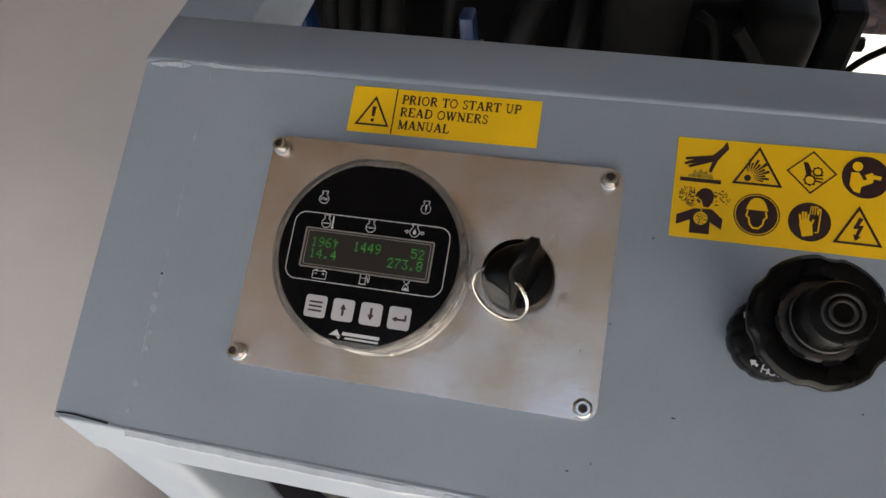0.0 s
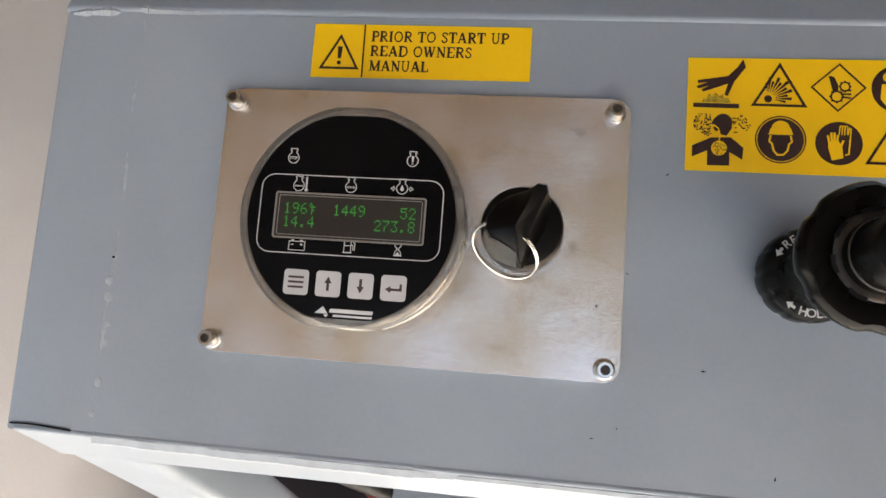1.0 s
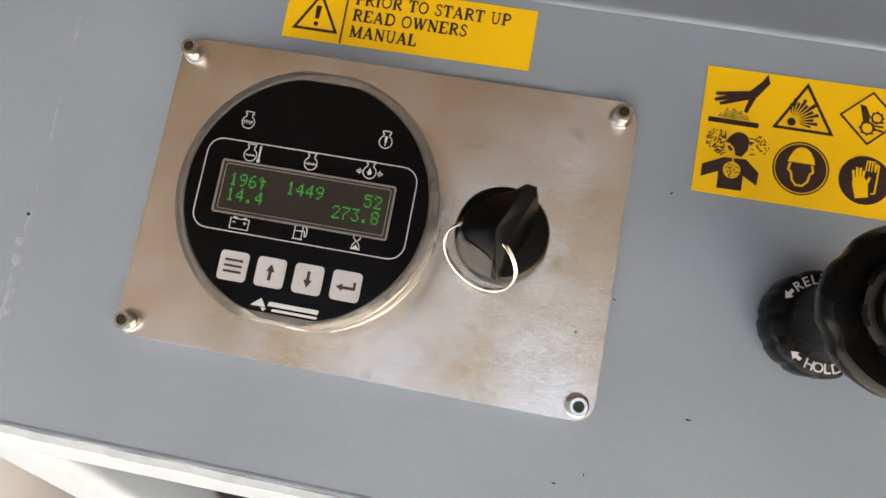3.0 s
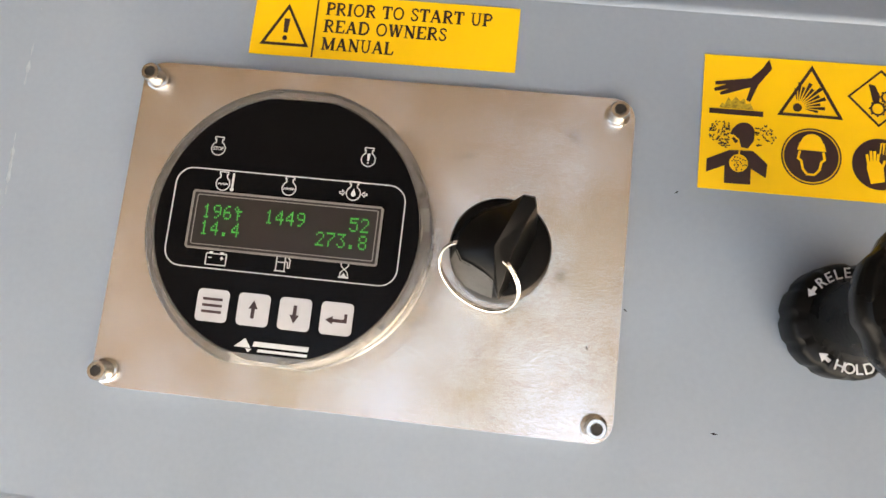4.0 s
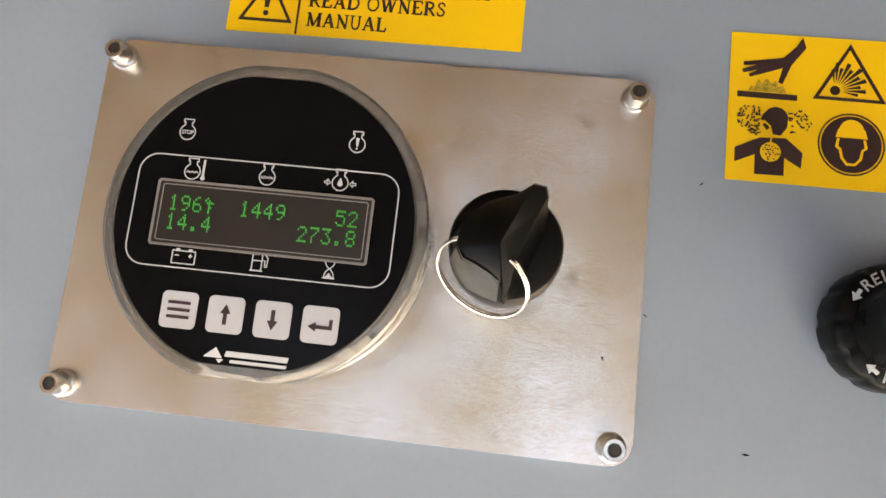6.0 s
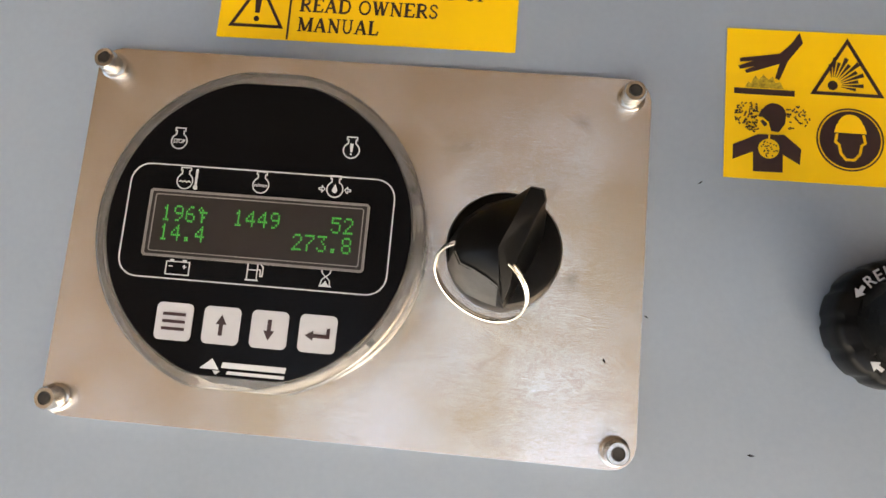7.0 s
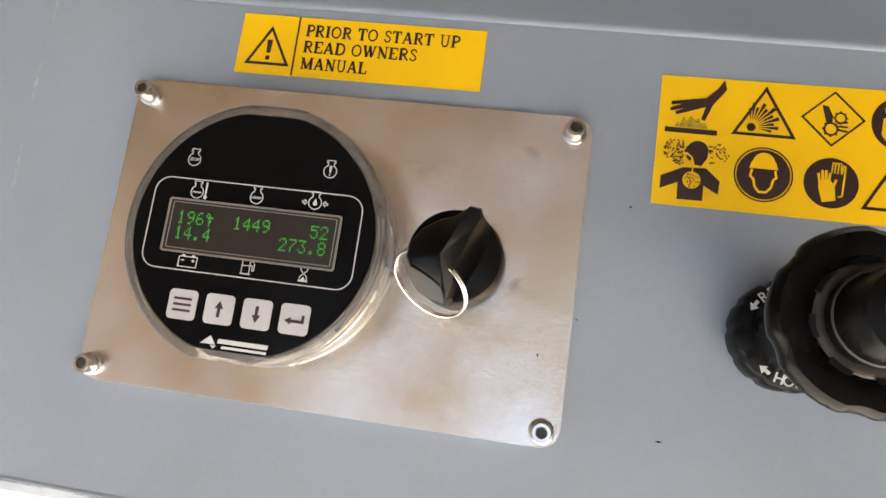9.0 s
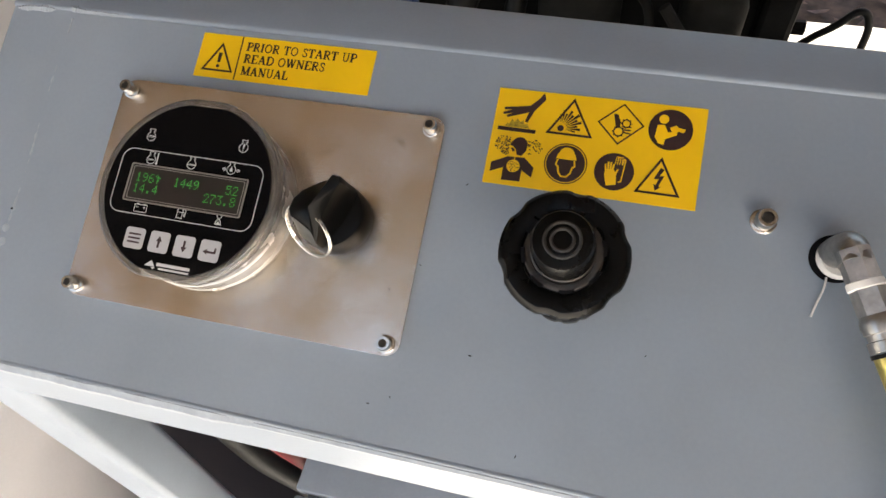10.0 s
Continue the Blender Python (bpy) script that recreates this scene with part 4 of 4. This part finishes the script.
for k in range(8):
    a = 2 * math.pi * (k + 0.3) / 8
    c, s = math.cos(a), math.sin(a)
    # slots are black shapes on the head, shaded by colour
    part("slot", prism(B(), [(0.0153 * math.cos(a - 0.2), 0.0153 * math.sin(a - 0.2)), (0.0167 * math.cos(a - 0.19), 0.0167 * math.sin(a - 0.19)), (0.0169 * c, 0.0169 * s), (0.0167 * math.cos(a + 0.19), 0.0167 * math.sin(a + 0.19)), (0.0153 * math.cos(a + 0.2), 0.0153 * math.sin(a + 0.2)), (0.0155 * c, 0.0155 * s)], 0.0738, 0.0746), DARK_GAP, head)
cap = part("cap", lathe(B(), [(0.0128, 0.0700), (0.0128, 0.0765), (0.0122, 0.0780), (0.0118, 0.0920), (0.0110, 0.0940), (0.0095, 0.0946), (0.0030, 0.0946)], 64), BLACK_SOFT, knob, "black push cap", True)
for r in (0.0073, 0.0048):
    part("groove_ring", turned_ring(B(), [(r, 0.0945), (r, 0.0950), (r - 0.0004, 0.0953), (r - 0.0009, 0.0953), (r - 0.0013, 0.0950), (r - 0.0013, 0.0945)], 48), GROOVE, cap, "", True)
part("collar", turned_ring(B(), [(0.0123, 0.0772), (0.0128, 0.0775), (0.0128, 0.0781), (0.0123, 0.0784)], 48), KNOB_RING, cap, "thin bright metal collar", True)

# ---- screw and hose fitting beside the knob ----
screw = cap_screw(on_face(0.2596, 0.0334), name="panel_screw")
tagged(screw, "bright socket head screw with washer on the grey console", "screw")
screw.scale = (1.3, 1.2, 1.3)
fitting = thing("hose_fitting", on_face(0.2925, 0.0205), "zinc plated hydraulic elbow with hose through the console", "hose fitting")
# black disc on the sheet paints the hole's inner shade
part("hole", lathe(B(), [(0.0114, 0.0002), (0.0114, 0.0006)], 40), DARK_GAP, fitting, "black disc painted as the shaded hole in the sheet")
part("thread_tape", lathe(B(), [(0.0100, 0.0004), (0.0100, 0.0030), (0.0090, 0.0046)], 32), WHITE_RUBBER, fitting, "white thread sealing tape", True, pose(0.0016, 0, 0.0004))
part("elbow", tube(B(), smooth_path([(-0.001, 0.004, 0.001), (-0.001, -0.008, 0.002), (0.0, -0.017, 0.002), (0.0, -0.022, -0.002), (0.001, -0.0240, -0.007)], 6), 0.0072, 16), ZINC, fitting, "", True)
along = Vector((0.40, -0.06, -0.92)).normalized()
p0 = Vector((0.0008, -0.0240, -0.0055))


def spin(bm, rows, around=6, turn=0.0):
    """Rows of distance and radius along the hose's line."""
    side = along.orthogonal().normalized()
    up = along.cross(side)
    rings = [[bm.verts.new(p0 + along * d * 0.9 + 0.87 * r * (math.cos(2 * math.pi * k / around + turn) * side + math.sin(2 * math.pi * k / around + turn) * up)) for k in range(around)] for d, r in rows]
    for a, b in zip(rings, rings[1:]):
        for j in range(around):
            bm.faces.new((a[j], a[(j + 1) % around], b[(j + 1) % around], b[j]))
    bm.faces.new(rings[0]), bm.faces.new(rings[-1])
    return bm


part("elbow_body", spin(B(), [(-0.006, 0.0082), (0.010, 0.0084)], 6, 0.3), ZINC, fitting, "six sided zinc body")
part("seal", spin(B(), [(0.010, 0.0082), (0.0105, 0.0088), (0.0136, 0.0088), (0.0141, 0.0082)], 24), WHITE_RUBBER, fitting, "white seal ring", True)
part("hex_nut", spin(B(), [(0.0142, 0.0084), (0.0265, 0.0084)], 6, 0.1), ZINC, fitting, "six sided nut")
part("swaged_sleeve", spin(B(), [(0.0265, 0.0080), (0.0300, 0.0094), (0.0350, 0.0090), (0.0355, 0.0080), (0.0385, 0.0080), (0.0390, 0.0092), (0.0440, 0.0092)], 24), ZINC, fitting, "bright crimped sleeve", True)
part("cable_tie", spin(B(), [(0.0445, 0.0096), (0.0465, 0.0096)], 24), BLACK, fitting, "black tie")
part("ferrule", spin(B(), [(0.0465, 0.0088), (0.0650, 0.0086), (0.1000, 0.0086)], 24), BRASS, fitting, "yellow zinc ferrule", True)
part("hose", tube(B(), smooth_path([p0 + along * 0.090, p0 + along * 0.16, (0.09, -0.01, -0.22), (0.105, 0.06, -0.30), (0.11, 0.25, -0.42)], 8), 0.0074, 12), HOSE, fitting, "", True)
thread = solid("tape_strand", tube(B(), smooth_path([(0.2895, -0.0012, 0.0110), (0.2885, -0.002, 0.005), (0.2862, -0.002, -0.002), (0.2845, -0.0012, -0.0085)], 6), 0.0005, 6), WHITE_RUBBER, FACE, "loose white strand of sealing tape", "tape", smooth=True)

# nicks and specks in the paint
for k, (x, z, s) in enumerate(((0.1327, -0.0554, 1.0), (0.0975, -0.0830, 0.6), (0.1150, 0.0310, 0.7), (0.0990, -0.0150, 0.6), (0.163, -0.098, 0.8), (0.0870, -0.0880, 0.8), (0.0860, -0.0302, 0.7), (0.215, -0.040, 0.6))):
    a = k * 1.9
    part("paint_nick", prism(B(), [(x + s * 0.0016 * math.cos(a), z + s * 0.0016 * math.sin(a)), (x + s * 0.0004 * math.cos(a + 1.7), z + s * 0.0004 * math.sin(a + 1.7)), (x - s * 0.0010 * math.cos(a), z - s * 0.0010 * math.sin(a)), (x + s * 0.0004 * math.cos(a - 1.4), z + s * 0.0004 * math.sin(a - 1.4))],
                             0.0001 if abs(x) > 0.097 or abs(z) > 0.065 else 0.0022, 0.00035 if abs(x) > 0.097 or abs(z) > 0.065 else 0.0024), DARK_GAP, console, "dark nick in the surface", at=FACE)

# ---- engine behind the console ----
engine = thing("engine", pose(0, 0, 0), "black diesel engine with hoses and dusty alloy covers behind the console", "engine")
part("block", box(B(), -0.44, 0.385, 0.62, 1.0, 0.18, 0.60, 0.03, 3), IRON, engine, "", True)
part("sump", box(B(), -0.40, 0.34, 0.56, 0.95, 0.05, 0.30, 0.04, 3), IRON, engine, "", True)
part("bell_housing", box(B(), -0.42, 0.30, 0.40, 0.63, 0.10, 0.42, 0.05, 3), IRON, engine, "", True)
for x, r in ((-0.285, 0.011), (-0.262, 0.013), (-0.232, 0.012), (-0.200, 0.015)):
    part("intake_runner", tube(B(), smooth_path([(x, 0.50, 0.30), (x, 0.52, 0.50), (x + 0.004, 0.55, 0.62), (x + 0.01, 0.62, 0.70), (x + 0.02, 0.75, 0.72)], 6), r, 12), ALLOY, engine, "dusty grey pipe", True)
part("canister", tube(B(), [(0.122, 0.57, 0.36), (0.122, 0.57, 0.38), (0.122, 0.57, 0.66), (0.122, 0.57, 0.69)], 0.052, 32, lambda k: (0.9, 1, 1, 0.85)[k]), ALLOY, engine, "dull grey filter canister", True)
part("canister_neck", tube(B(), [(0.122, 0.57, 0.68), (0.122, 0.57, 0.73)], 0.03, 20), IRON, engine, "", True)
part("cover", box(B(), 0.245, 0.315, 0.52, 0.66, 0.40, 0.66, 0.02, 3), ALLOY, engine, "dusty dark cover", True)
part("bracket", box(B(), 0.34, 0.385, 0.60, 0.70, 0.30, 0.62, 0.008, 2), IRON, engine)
part("bracket_bolt", tube(B(), [(0.38, 0.66, 0.535), (0.412, 0.66, 0.535)], 0.010, 6), IRON, engine)
part("blue_plug", box(B(), -0.105, -0.085, 0.53, 0.56, 0.54, 0.63, 0.006, 2), BLUE, engine, "blue plastic plug", True)
part("blue_plug", box(B(), -0.345, -0.312, 0.53, 0.57, 0.55, 0.66, 0.006, 2), BLUE, engine, "blue plastic plug", True)
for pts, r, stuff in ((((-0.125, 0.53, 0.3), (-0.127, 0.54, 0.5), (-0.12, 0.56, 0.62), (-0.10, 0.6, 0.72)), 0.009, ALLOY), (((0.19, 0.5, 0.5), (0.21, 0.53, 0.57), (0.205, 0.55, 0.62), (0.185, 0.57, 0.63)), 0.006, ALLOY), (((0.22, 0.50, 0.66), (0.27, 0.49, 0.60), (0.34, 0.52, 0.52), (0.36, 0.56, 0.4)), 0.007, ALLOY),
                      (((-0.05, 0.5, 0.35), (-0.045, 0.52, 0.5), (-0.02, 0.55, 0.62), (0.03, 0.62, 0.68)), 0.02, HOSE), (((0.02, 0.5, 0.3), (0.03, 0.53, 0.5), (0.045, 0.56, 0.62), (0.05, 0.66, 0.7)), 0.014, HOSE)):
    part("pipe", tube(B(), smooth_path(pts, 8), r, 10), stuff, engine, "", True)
part("dipstick", tube(B(), [(-0.078, 0.53, 0.50), (-0.078, 0.54, 0.592)], 0.0035, 8), WIRE, engine, "thin bright rod")
part("engine_cable", tube(B(), smooth_path([(0.37, 0.66, 0.40), (0.40, 0.63, 0.52), (0.43, 0.60, 0.585), (0.448, 0.60, 0.606), (0.462, 0.60, 0.595), (0.468, 0.60, 0.55), (0.46, 0.60, 0.40), (0.40, 0.62, 0.25), (0.33, 0.64, 0.2)], 8), 0.0046, 12), HOSE, engine, "black looped cable", True)
for x in (-0.30, 0.20):
    part("mount", box(B(), x - 0.05, x + 0.05, 0.60, 0.95, 0.0, 0.06, 0.006, 2), IRON, engine)

# under the console
tank = thing("tank", pose(0, 0, 0.0), "blue grey painted steel tank under the console", "tank")
part("tank_body", box(B(), -0.052, 0.58, -0.056, 0.20, 0.0, 0.452, 0.006, 2), TANK_PAINT, tank, "", True)
part("tank_lid", box(B(), -0.060, 0.588, -0.048, 0.208, 0.453, 0.468, 0.003, 2), TANK_PAINT, tank, "", True)
part("tank_lip", box(B(), -0.060, 0.588, -0.066, -0.052, 0.440, 0.464, 0.003, 2), TANK_PAINT, tank, "", True)
pump = solid("pump", tube(B(), [(-0.135, 0.06, 0.0), (-0.135, 0.06, 0.04), (-0.135, 0.06, 0.40), (-0.135, 0.06, 0.43)], 0.045, 24, lambda k: (0.9, 1, 1, 0.7)[k]), RED, pose(0, 0, 0), "dull red enamelled cylinder under the console", "pump", smooth=True)
low_hose = solid("lower_hose", tube(B(), smooth_path([(-0.125, 0.0, 0.80), (-0.130, -0.02, 0.62), (-0.120, -0.02, 0.45), (-0.10, 0.0, 0.25), (-0.09, 0.0, 0.012)], 8), 0.012, 12), HOSE, pose(0, 0, 0), "black rubber hose under the console", "hose", smooth=True)

# pale slab and fallen leaves behind
slab = solid("pavement", box(B(), 0.124, 6.0, 1.064, 1.375, -0.15, -0.01), SLAB, pose(0, 0, 0), "pale sunlit concrete strip behind the shed", "pavement", kind="structure")
kerb = solid("kerb", box(B(), 0.124, 6.0, 1.381, 1.45, -0.15, -0.004, 0.008, 2), SLAB, pose(0, 0, 0), "pale concrete kerb along the slab", "kerb", kind="structure")
rnd = random.Random(9)
bm = B()
for k in range(2600):
    x, y = rnd.uniform(-0.6, 3.2), rnd.uniform(1.47, 3.6)
    a, s, t = rnd.uniform(0, 6.3), rnd.uniform(0.012, 0.035), rnd.uniform(-0.4, 0.4)
    m = pose(x, y, -0.155 + rnd.uniform(0, 0.02), rnd.uniform(-25, 25), rnd.uniform(-25, 25), math.degrees(a))
    vs = [bm.verts.new(m @ Vector(p)) for p in ((-s, 0, 0.004), (-s * 0.4, s * 0.45, 0), (s * 0.5, s * 0.4, 0.003), (s, 0, 0.008), (s * 0.5, -s * 0.4, 0.003), (-s * 0.4, -s * 0.45, 0))]
    bm.faces.new(vs)
solid("fallen_leaves", bm, LEAF, pose(0, 0, 0), "dry brown fallen leaves on the soil", "leaves", kind="stuff")
